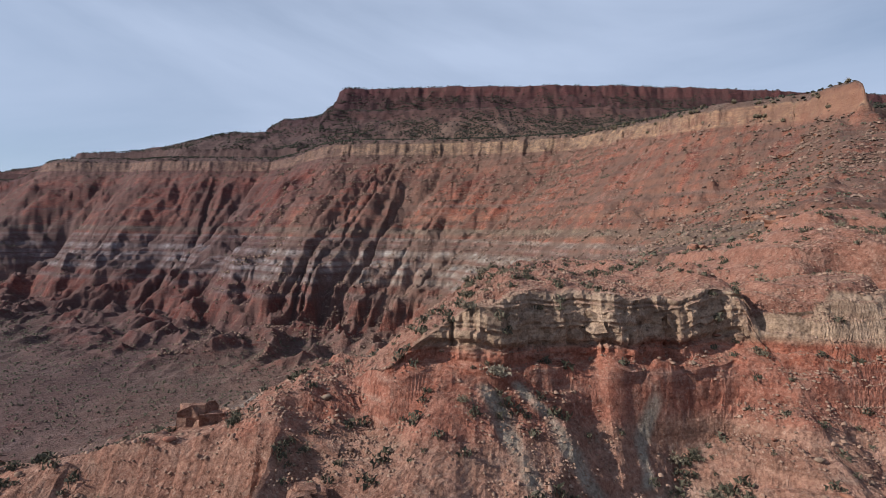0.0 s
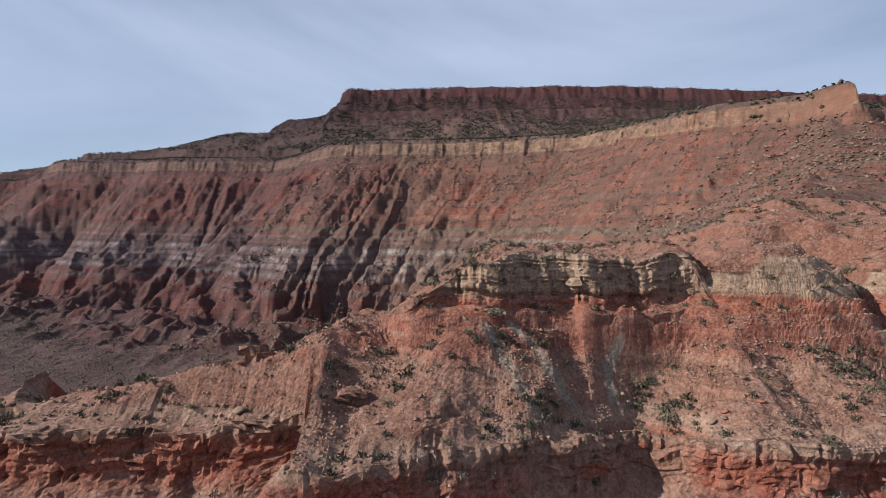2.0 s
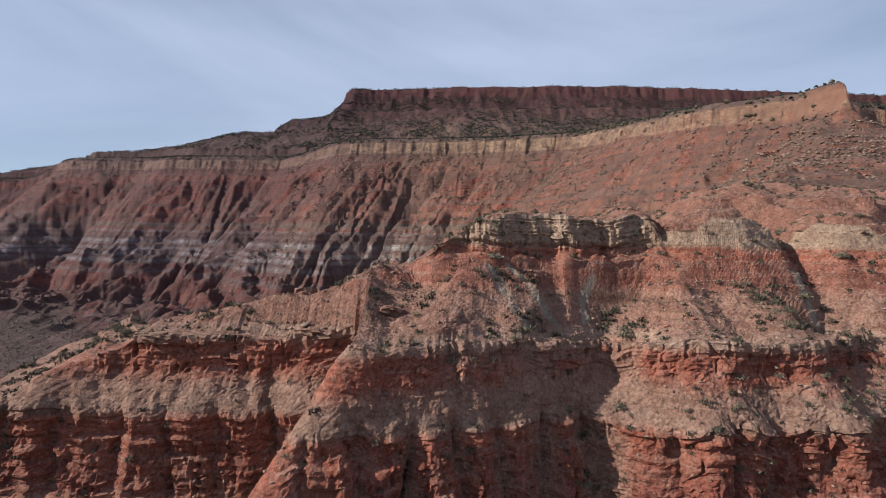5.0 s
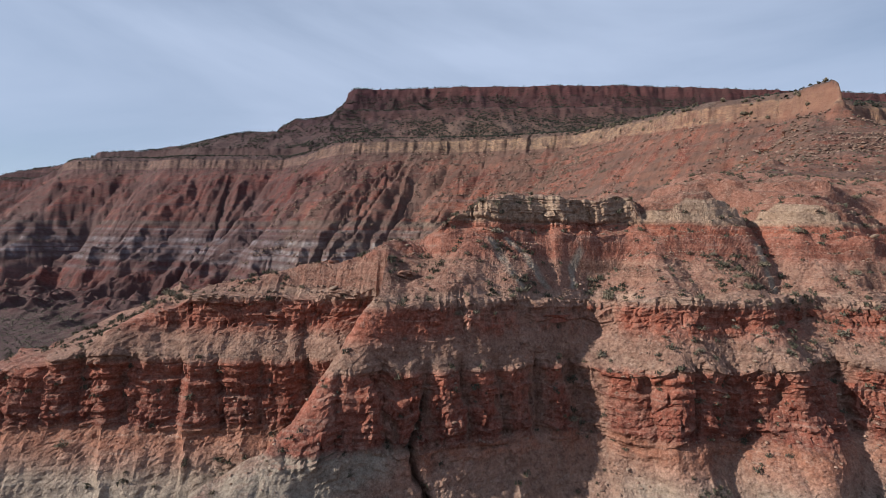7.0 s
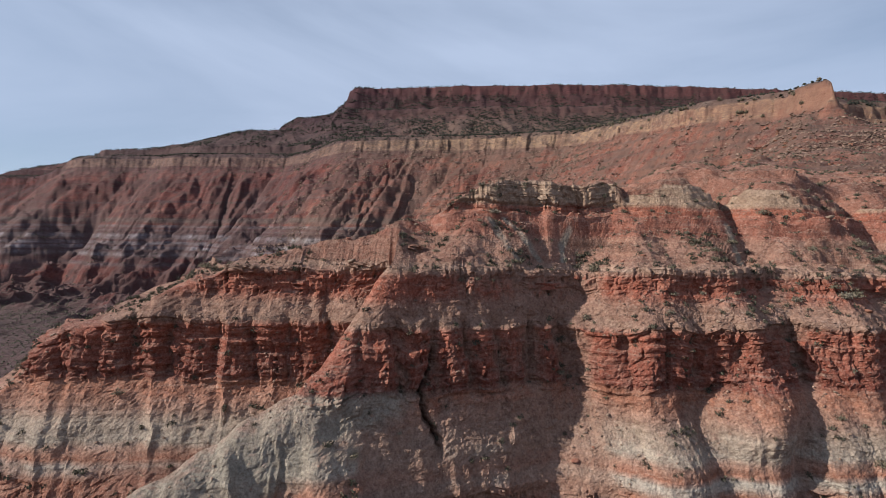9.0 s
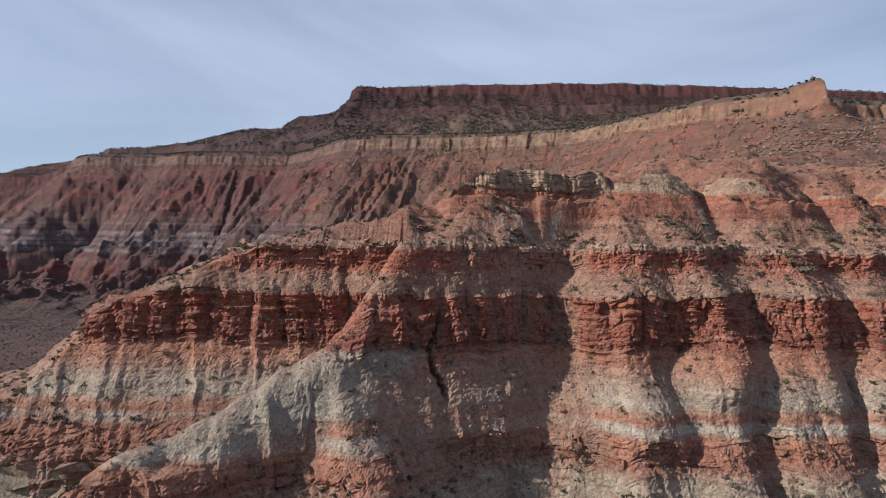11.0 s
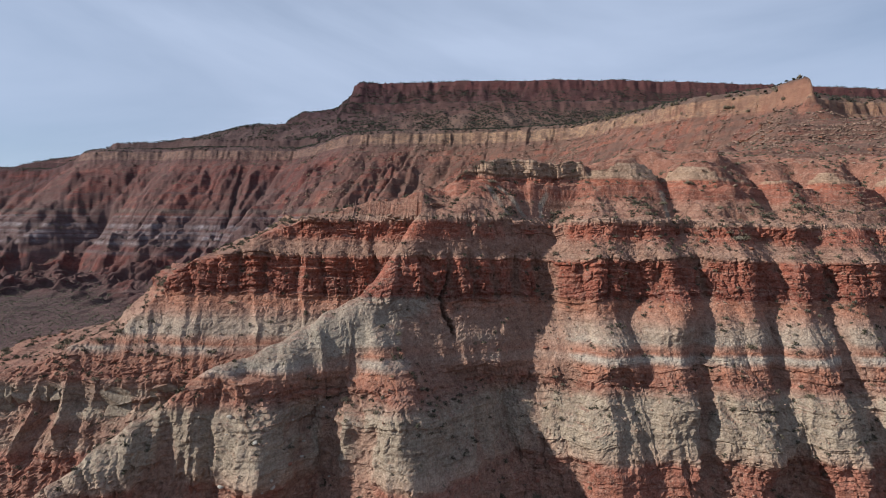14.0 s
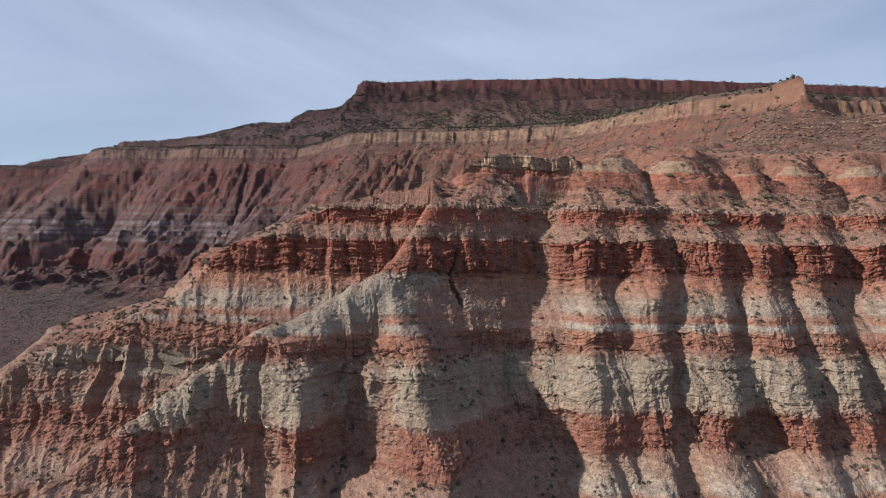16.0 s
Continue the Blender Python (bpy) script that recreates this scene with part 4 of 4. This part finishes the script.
def leaf_tufts(count, radius, height, leaf):
    """Many small leaf triangles filling an uneven dome."""
    p = rng.normal(size=(count, 3))
    p /= np.linalg.norm(p, axis=1)[:, None]
    p[:, 2] = np.abs(p[:, 2])
    lobes = 1 + 0.35 * np.sin(3 * np.arctan2(p[:, 1], p[:, 0]) + rng.uniform(0, 6)) + 0.25 * rng.normal(size=count)
    p *= (rng.uniform(0.35, 1.0, count) ** 0.6 * lobes)[:, None] * np.array([radius, radius, height])
    p[:, 2] += 0.06 * height
    a, b = rng.normal(size=(count, 3)), rng.normal(size=(count, 3))
    c = rng.normal(size=(count, 3))
    v = np.stack([p + a * leaf * 0.5, p + b * leaf * 0.5, p + c * leaf * 0.5 + np.array([0, 0, leaf * 0.4])], axis=1).reshape(-1, 3)
    return v, np.arange(count * 3).reshape(-1, 3)


def twig_mesh(name, radius, height, count, material, thick=0.03):
    vs, fs = [], []
    for i in range(count):
        a = rng.uniform(0, 2 * math.pi)
        tip = np.array([math.cos(a) * radius * rng.uniform(0.4, 0.9), math.sin(a) * radius * rng.uniform(0.4, 0.9), height * rng.uniform(0.6, 1.0)])
        side = np.array([-math.sin(a), math.cos(a), 0]) * thick
        base = np.array([0, 0, -0.12])
        k = len(vs)
        vs += [base - side, base + side, base + np.array([math.cos(a), math.sin(a), 0]) * thick * 1.5, tip]
        fs += [(k, k + 1, k + 3), (k + 1, k + 2, k + 3), (k + 2, k, k + 3)]
    return tri_mesh(name, vs, fs, material)


def rock_mesh(name, material, flat=0.75, seed=0, fine=True):
    r = np.random.default_rng(seed)
    v = (ICO2_V if fine else ICO_V).copy()
    # cut the ball by random planes, for a broken block
    for i in range(7):
        n = r.normal(size=3)
        n /= np.linalg.norm(n)
        d = v @ n - r.uniform(0.45, 0.8)
        v -= np.maximum(d, 0)[:, None] * n
    v += 0.04 * r.normal(size=v.shape)
    v *= np.array([1.0, r.uniform(0.65, 1.0), flat * r.uniform(0.7, 1.1)])
    return tri_mesh(name, v, ICO2_F if fine else ICO_F, material)


def scattered(points, sizes, base_v, base_f, squash=(1, 1, 1), jitter=0.2, lift=0.3):
    """Joined copies of a small form, turned and sized one by one."""
    n, k = len(points), len(base_v)
    ang = rng.uniform(0, 2 * math.pi, n)
    v = np.broadcast_to(base_v * np.array(squash), (n, k, 3)) + jitter * rng.normal(size=(n, k, 3))
    c, s = np.cos(ang)[:, None], np.sin(ang)[:, None]
    x, y = v[..., 0] * c - v[..., 1] * s, v[..., 0] * s + v[..., 1] * c
    v = np.stack([x, y, v[..., 2]], axis=-1) * sizes[:, None, None] + points[:, None, :]
    v[..., 2] += lift * sizes[:, None]
    f = base_f[None] + (np.arange(n) * k)[:, None, None]
    return v.reshape(-1, 3), f.reshape(-1, 3)


def slopes_of(grid):
    """Area and upward share of the normal at each vertex of a grid of points."""
    du, dv = np.gradient(grid, axis=1), np.gradient(grid, axis=0)
    n = np.cross(du, dv)
    area = np.linalg.norm(n, axis=-1) + 1e-9
    return area, np.abs(n[..., 2]) / area


def pick(grid, weight, count):
    w = np.nan_to_num(weight).ravel()
    idx = rng.choice(w.size, size=count, replace=False, p=w / w.sum())
    return grid.reshape(-1, 3)[idx]


cut = np.concatenate([near_grid.reshape(-1, 3), prom_grid.reshape(-1, 3)])
n_area, n_up = (np.concatenate([a.ravel(), b.ravel()]) for a, b in zip(slopes_of(near_grid), slopes_of(prom_grid)))
gx, gy, gz = cut.T
is_prom = np.arange(len(cut)) >= near_grid.shape[0] * near_grid.shape[1]
seen = (gx > -112) & (gx < 105) & (gz > 22) & (gy < 75 + 30 * (gx > 0)) & (is_prom | (gx > -66)) & ~(is_prom & (gx > -11))
clump = np.clip(0.35 + 1.3 * fbm(gx / 6, gy / 6, gz / 6, 3, 101), 0.03, 2)
grow = seen * n_area * clump * smooth(0.30, 0.65, n_up) * np.where(is_prom, 0.9, 1.0) * np.where(n_up > 0.93, 0.6, 1.0)
grow = grow * table(gz, (20, 0.6), (40, 0.6), (50, 0.9), (66, 0.8), (74, 0.6), (78, 0.8), (82, 1.3), (86, 1.5), (92, 0.8), (95.5, 0.5), (98, 0.45), (120, 0.45))

grow = grow * np.where(~is_prom & (gx < -15) & (gz > 54) & (gz < 68), 0.25, 1.0)

# shrubs that stand apart
kinds = []
for i in range(6):
    dark = i < 4
    rad, hgt = (0.62, 0.62) if dark else (0.5, 0.42)
    v, f = leaf_tufts(340, rad, hgt, 0.13)
    kinds.append((tri_mesh("foliage", v, f, leaf_dark if dark else leaf_grey), twig_mesh("branches", rad * 0.8, hgt, 9, twig_bark), dark))
spots = pick(cut, grow, 300)
for i, p in enumerate(spots):
    foliage, branches, dark = kinds[i % 6]
    shrub = new("shrub")
    s = float(rng.uniform(0.6, 1.15) if rng.random() < 0.8 else rng.uniform(1.15, 1.7))
    shrub.matrix_basis = pose(float(p[0]), float(p[1]), float(p[2]), 0, 0, float(rng.uniform(0, 360))) @ Matrix.Diagonal((s, s, s * float(rng.uniform(0.7, 1.0)), 1))
    tagged(shrub, "dark olive desert shrub on a red rocky slope" if dark else "dry grey-tan sage tuft on a red rocky slope", "shrub", "shrubs of the cliff")
    part("foliage", foliage, shrub)
    part("branches", branches, shrub, "thin brown twigs")

# the smaller ones between them
v6, f6 = leaf_tufts(40, 0.55, 0.45, 0.26)
pts = pick(cut, grow, 3800)
v, f = scattered(pts, rng.uniform(0.35, 1.0, len(pts)), v6, f6, jitter=0.06, lift=0.0)
tagged(new("desert_scrub", tri_mesh("desert_scrub", v, f, scrub_far)), "small olive and grey scrub scattered over the slopes", "scrub", kind="stuff")

# ---- boulders ----
fall = seen * n_area * smooth(0.35, 0.6, n_up) * np.clip(0.2 + 1.6 * fbm(gx / 9, gy / 9, gz / 9, 3, 111), 0.02, 2)
rocks = [rock_mesh("boulder", m, fl, 20 + i) for i, (m, fl) in enumerate(((stone_red, 0.6), (stone_tan, 0.5), (stone_red, 0.45), (stone_tan, 0.45), (stone_tan, 0.6)))]
for i, p in enumerate(pick(cut, fall, 260)):
    me = rocks[i % 5]
    rock = new("boulder", me)
    s = float(rng.choice([0.3, 0.42, 0.6, 0.85], p=[0.4, 0.35, 0.2, 0.05]) * rng.uniform(0.8, 1.2))
    rock.matrix_basis = pose(float(p[0]), float(p[1]), float(p[2]) + 0.15 * s, float(rng.uniform(-25, 25)), float(rng.uniform(-25, 25)), float(rng.uniform(0, 360))) @ Matrix.Diagonal((s, s, s, 1))
    tagged(rock, "fallen tan sandstone boulder on the slope" if me.materials[0] == stone_tan else "fallen red sandstone boulder on the slope", "boulder", "fallen boulders")
pts = pick(cut, fall + 0.25 * seen * n_area * smooth(0.3, 0.6, n_up), 7000)
v, f = scattered(pts, rng.uniform(0.10, 0.34, len(pts)), OCT_V, OCT_F, (1, 0.8, 0.65), 0.16, 0.2)
tagged(new("loose_stones", tri_mesh("loose_stones", v, f, stones_mixed)), "loose red and tan stones on the slopes", "stones", kind="stuff")
pts = pick(cut, seen * n_area * smooth(0.3, 0.6, n_up) * (gz > 81.5) * (gy < 62) * np.clip(0.4 + 1.4 * fbm(gx / 5, gy / 5, None, 3, 113), 0.05, 2), 14000)
v, f = scattered(pts, rng.uniform(0.05, 0.2, len(pts)), OCT_V, OCT_F, (1, 0.8, 0.65), 0.16, 0.15)
tagged(new("gravel", tri_mesh("gravel", v, f, stones_mixed)), "pale and red gravel strewn over the bench slopes", "gravel", kind="stuff")

# ---- junipers and scrub far off ----
far_grid = np.stack([GX, GY, GZ], axis=-1)
f_area, f_up = slopes_of(far_grid)
f_ahead = (np.abs(np.degrees(A)) < 50) & (GY > 90)
d_rim, _ = rim_distance(GX, GY, FAR_RIM, ((-1400, 9000), (9000, 9000), (9000, 700)))
d_mesa, _ = rim_distance(GX, GY, MESA_RIM, ((-300, 9000), (9000, 9000), (9000, 1330)))
wood = f_ahead * f_area * (d_rim < -1) * (GY < 1800) * smooth(0.45, 0.7, f_up) * np.clip(0.5 + 1.2 * fbm(GX / 60, GY / 60, None, 3, 121), 0.05, 2) * np.where(d_mesa > 0, 1.0, 0.45)
pts = pick(far_grid, wood, 46000)
v, f = scattered(pts, rng.uniform(1.6, 3.2, len(pts)) * table(pts[:, 1], (300, 0.6), (700, 0.7), (1300, 0.9)), OCT_V, OCT_F, (1, 0.9, 0.85), 0.22, 0.5)
tagged(new("juniper_woodland", tri_mesh("juniper_woodland", v, f, leaf_far)), "dark green juniper woodland scattered over the mesa", "woodland", kind="stuff")
slope = f_ahead * f_area * (d_rim > 3) * (GZ > 14) * np.clip(0.35 + 1.4 * fbm(GX / 40, GY / 40, None, 3, 123), 0.03, 2) * smooth(0.3, 0.6, f_up)
near_more = 1 + 2.5 * smooth(500, 150, GY)
pts = pick(far_grid, slope * near_more, 9500)
v, f = scattered(pts, rng.uniform(0.5, 1.5, len(pts)) * table(pts[:, 1], (90, 0.5), (400, 0.9), (900, 1.3)), OCT_V, OCT_F, (1, 0.9, 0.75), 0.22, 0.4)
tagged(new("slope_scrub", tri_mesh("slope_scrub", v, f, scrub_far)), "small dark scrub on the far talus slopes", "scrub", kind="stuff")
gu, gw = 0.87 * GX + 0.5 * GY, -0.5 * GX + 0.87 * GY
streaks = np.clip(0.15 + 2.2 * fbm(gu / 90, gw / 12, None, 3, 125), 0.02, 2)
pts = pick(far_grid, f_ahead * f_area * (d_rim > 3) * (GZ > 14) * smooth(0.3, 0.6, f_up) * near_more * streaks * (GX > -300), 34000)
v, f = scattered(pts, rng.uniform(0.3, 1.0, len(pts)) ** 2.6 * table(pts[:, 1], (90, 0.7), (300, 1.6), (400, 2.0), (900, 2.6)), OCT_V, OCT_F, (1, 0.8, 0.7), 0.2, 0.3)
tagged(new("talus_boulders", tri_mesh("talus_boulders", v, f, stones_talus)), "tan boulders strewn over the red talus", "boulders", kind="stuff")
flat_land = f_ahead * f_area * (GZ < 16) * (GY > 60)
pts = pick(far_grid, flat_land, 9000)
v, f = scattered(pts, rng.uniform(0.4, 1.1, len(pts)) * table(pts[:, 1], (90, 0.7), (700, 1.5)), OCT_V, OCT_F, (1, 0.9, 0.7), 0.22, 0.35)
tagged(new("valley_scrub", tri_mesh("valley_scrub", v, f, scrub_far)), "grey-green scrub dotted over the valley floor", "scrub", kind="stuff")

# junipers standing on the high rim
for i, p in enumerate(pick(far_grid, f_ahead * f_area * (np.abs(d_rim + 6) < 9) * (GX > 120) * (GX < 345) * (GY < 720), 46)):
    tree = new("juniper_tree")
    s = float(rng.uniform(0.7, 1.3))
    tree.matrix_basis = pose(float(p[0]), float(p[1]), float(p[2]) - 0.2, 0, 0, float(rng.uniform(0, 360))) @ Matrix.Diagonal((s, s, s, 1))
    if i == 0:
        v, f = leaf_tufts(260, 1.7, 2.3, 0.75)
        v[:, 2] += 0.7
        crown_mesh = tri_mesh("crown", v, f, leaf_dark)
        trunk_mesh = twig_mesh("trunk", 0.9, 2.2, 5, twig_bark, 0.16)
    tagged(tree, "dark green juniper on the sandstone rim", "tree", "junipers on the rim")
    part("crown", crown_mesh, tree)
    part("trunk", trunk_mesh, tree)

# ---- blocks of the two caprock ledges ----
def block_mesh(seed):
    r = np.random.default_rng(seed)
    bm = bmesh.new()
    bmesh.ops.create_cube(bm, size=1.0)
    bmesh.ops.subdivide_edges(bm, edges=list(bm.edges), cuts=1, use_grid_fill=True)
    for vert in bm.verts:
        vert.co *= 1 - 0.22 * max(0.0, vert.co.length - 0.55)
        vert.co += Vector(r.normal(size=3) * 0.10)
    me = bpy.data.meshes.new("block")
    bm.to_mesh(me)
    bm.free()
    me.materials.append(near_rock)
    return me


block_kinds = [block_mesh(40 + i) for i in range(8)]


def lay_blocks(line, low, high, count, x_from=-10, x_to=100, share=0.6, owner=None, larger=1.0):
    """Blocks along a ledge (x, y, z of its edge by column), of uneven size, mostly sunk in the rock."""
    k, laid = 4, 0
    while k < len(line) - 8 and laid < count:
        width = float(rng.choice([0.7, 1.2, 2.0, 3.0], p=[0.3, 0.35, 0.25, 0.1]) * rng.uniform(0.8, 1.3) * larger)
        step = max(2, int(width / 0.26))
        a, b2 = line[k], line[min(k + step, len(line) - 1)]
        if x_from < a[0] < x_to and np.linalg.norm(b2 - a) < width * 1.35 and rng.random() < share:
            mid = (a + b2) / 2
            turn = math.degrees(math.atan2(b2[1] - a[1], b2[0] - a[0]))
            h = float(rng.uniform(low, high))
            deep = float(rng.uniform(1.2, 2.2)) * larger
            ob = part("block", block_kinds[int(rng.integers(8))], owner or near_cliff)
            ob.matrix_basis = pose(float(mid[0]), float(mid[1]) + deep * 0.5 - float(rng.uniform(0.05, 0.4)), float(mid[2]) - h * 0.5 + float(rng.uniform(-0.2, 0.12)),
                                   float(rng.uniform(-6, 6)), float(rng.uniform(-6, 6)), turn + float(rng.uniform(-12, 12))) @ Matrix.Diagonal((width, deep, h, 1))
            laid += 1
        k += step


rim_row = len(zs) - 2
lay_blocks(near_grid[rim_row], 0.7, 1.5, 70, share=0.2)
lay_blocks(near_grid[rim_row - 8], 0.8, 1.7, 40, share=0.15)
lay_blocks(near_grid[int(np.searchsorted(zs, 74.0))], 0.7, 1.5, 24, -14, 100, 0.12)
lay_blocks(near_grid[int(np.searchsorted(zs, 52.2))], 0.6, 1.3, 60, -44, 100, 0.45)
lay_blocks(prom_grid[rim_row], 0.7, 1.5, 50, -42, -12, 0.6, promontory)
lay_blocks(prom_grid[int(np.searchsorted(zs, 52.2))], 0.8, 1.6, 40, -82, -40, 0.6, promontory)
for level, lo, hi, n in ((50.0, 2.2, 3.6, 34), (46.5, 2.0, 3.4, 26)):
    lay_blocks(prom_grid[int(np.searchsorted(zs, level))], lo, hi, n, -98, -44, 0.75, promontory, 2.2)
top_rows = near_grid[len(zs):]
first = (top_rows[..., 2] > 95.2).argmax(axis=0)
bench_line = np.stack([top_rows[first[k], k] for k in np.nonzero((XS > -5) & (XS < 100))[0]])
lay_blocks(bench_line, 0.6, 1.5, 80, -5, 100, 0.45)


# ---- blocks of the ledges on the stepped ridge ----
ledge_stone = plain_material("ledge_sandstone", (0.14, 0.066, 0.048), (0.33, 0.165, 0.110), 4.0)


def strew_blocks(weight, count, material, sizes, turn_of, seed):
    kinds_here = []
    for i in range(4):
        me = block_mesh(seed + i)
        me.materials.clear()
        me.materials.append(material)
        kinds_here.append(me)
    for i, p in enumerate(pick(far_grid, weight, count)):
        w, d, h = (float(k * rng.uniform(0.55, 1.45)) for k in sizes)
        ob = part("block", kinds_here[i % 4], ground)
        ob.matrix_basis = pose(float(p[0]), float(p[1]), float(p[2]) - 0.1 * h, float(rng.uniform(-3, 3)), float(rng.uniform(-3, 3)),
                               turn_of(p) + float(rng.uniform(-15, 15))) @ Matrix.Diagonal((w, d, h, 1))


on_ledge = f_ahead * (d_rim > 25) * (GX > 45) * (GY < 420) * (GY > 104) * (GZ > 97) * smooth(0.75, 0.5, f_up) * f_area / np.maximum(GY, 60)
strew_blocks(on_ledge, 190, ledge_stone, (3.6, 2.2, 1.3), lambda p: 40.0, 150)


# ---- outcrops on the promontory's top ----
def ground_at(x, y, low, high):
    """The near surface's height at a place, between two heights."""
    here = (gz > low) & (gz < high) & (np.abs(gx - x) < 1.5) & (np.abs(gy - y) < 1.5)
    k = np.argmin(np.where(here, (gx - x) ** 2 + (gy - y) ** 2, 1e9))
    return float(gz[k])


def ledge_outcrop(x, y, turn, length, label):
    """A low ledge of stacked, broken slabs that juts from the slope."""
    base = ground_at(x, y, 79, 95)
    thing = new("rock_ledge")
    thing.matrix_basis = pose(x, y, base, 0, 0, turn)
    for i, (dx, dz, w, d, h) in enumerate(((-0.25, 0.10, 0.55, 1.5, 0.34), (0.24, 0.06, 0.48, 1.3, 0.40), (-0.10, 0.42, 0.62, 1.7, 0.26), (0.33, 0.44, 0.30, 1.2, 0.22), (0.02, 0.66, 0.45, 1.2, 0.18))):
        slab = part("slab", block_kinds[i], thing)
        slab.matrix_basis = pose(dx * length, 0.2 * i * 0.3, dz, (i - 2), 1.0 * (i % 3 - 1), 3 * (i - 2)) @ Matrix.Diagonal((w * length, d, 1.6 * h, 1))
    return tagged(thing, label, "rock ledge")


ledge_outcrop(-17.0, 33.0, -6, 4.2, "layered grey sandstone ledge jutting from red soil")
ledge_outcrop(-33.5, 30.5, 4, 3.0, "broken tan sandstone ledge on the promontory")
ledge_outcrop(-8.5, 31.5, 12, 2.6, "small tan sandstone ledge below the bench")
outcrop = new("rock_outcrop")
outcrop.matrix_basis = pose(-20.4, 45.0, ground_at(-20.4, 45.0, 79, 95), 0, 0, 12)
for i, (dx, dy, dz, w, d, h) in enumerate(((-1.5, 0.2, 0.5, 1.9, 1.8, 1.9), (0.2, -0.3, 0.3, 2.0, 1.6, 1.4), (1.8, 0.1, 0.2, 1.7, 1.5, 1.0), (-0.5, 0.7, 0.9, 2.2, 1.4, 1.2), (2.9, 0.5, 0.0, 1.3, 1.2, 0.8))):
    lump = part("lump", block_kinds[i + 2], outcrop)
    lump.matrix_basis = pose(dx, dy, dz, 6 * (i % 3 - 1), 5 * (i % 2), 23 * i) @ Matrix.Diagonal((w, d, h, 1))
tagged(outcrop, "broken pale sandstone outcrop among shrubs", "rock outcrop")

# pale blocks fallen below the spur
stone_pale = plain_material("pale_boulder", (0.36, 0.33, 0.29), (0.52, 0.49, 0.44), 1.5)
pale_mesh = [rock_mesh("boulder", stone_pale, 0.6, 90 + i) for i in range(3)]
below = (gx > -40) & (gx < -24) & (gz > 38) & (gz < 49) & ~is_prom & (n_up > 0.3)
for i, k in enumerate(rng.choice(np.nonzero(below)[0], 22, replace=False)):
    rock = new("boulder", pale_mesh[i % 3])
    s = float(rng.uniform(0.25, 0.7))
    rock.matrix_basis = pose(float(gx[k]), float(gy[k]), float(gz[k]) + 0.1 * s, 15 * (i % 3), 0, 47.0 * i) @ Matrix.Diagonal((s, s, s, 1))
    tagged(rock, "pale grey block fallen below the spur", "boulder", "fallen boulders")
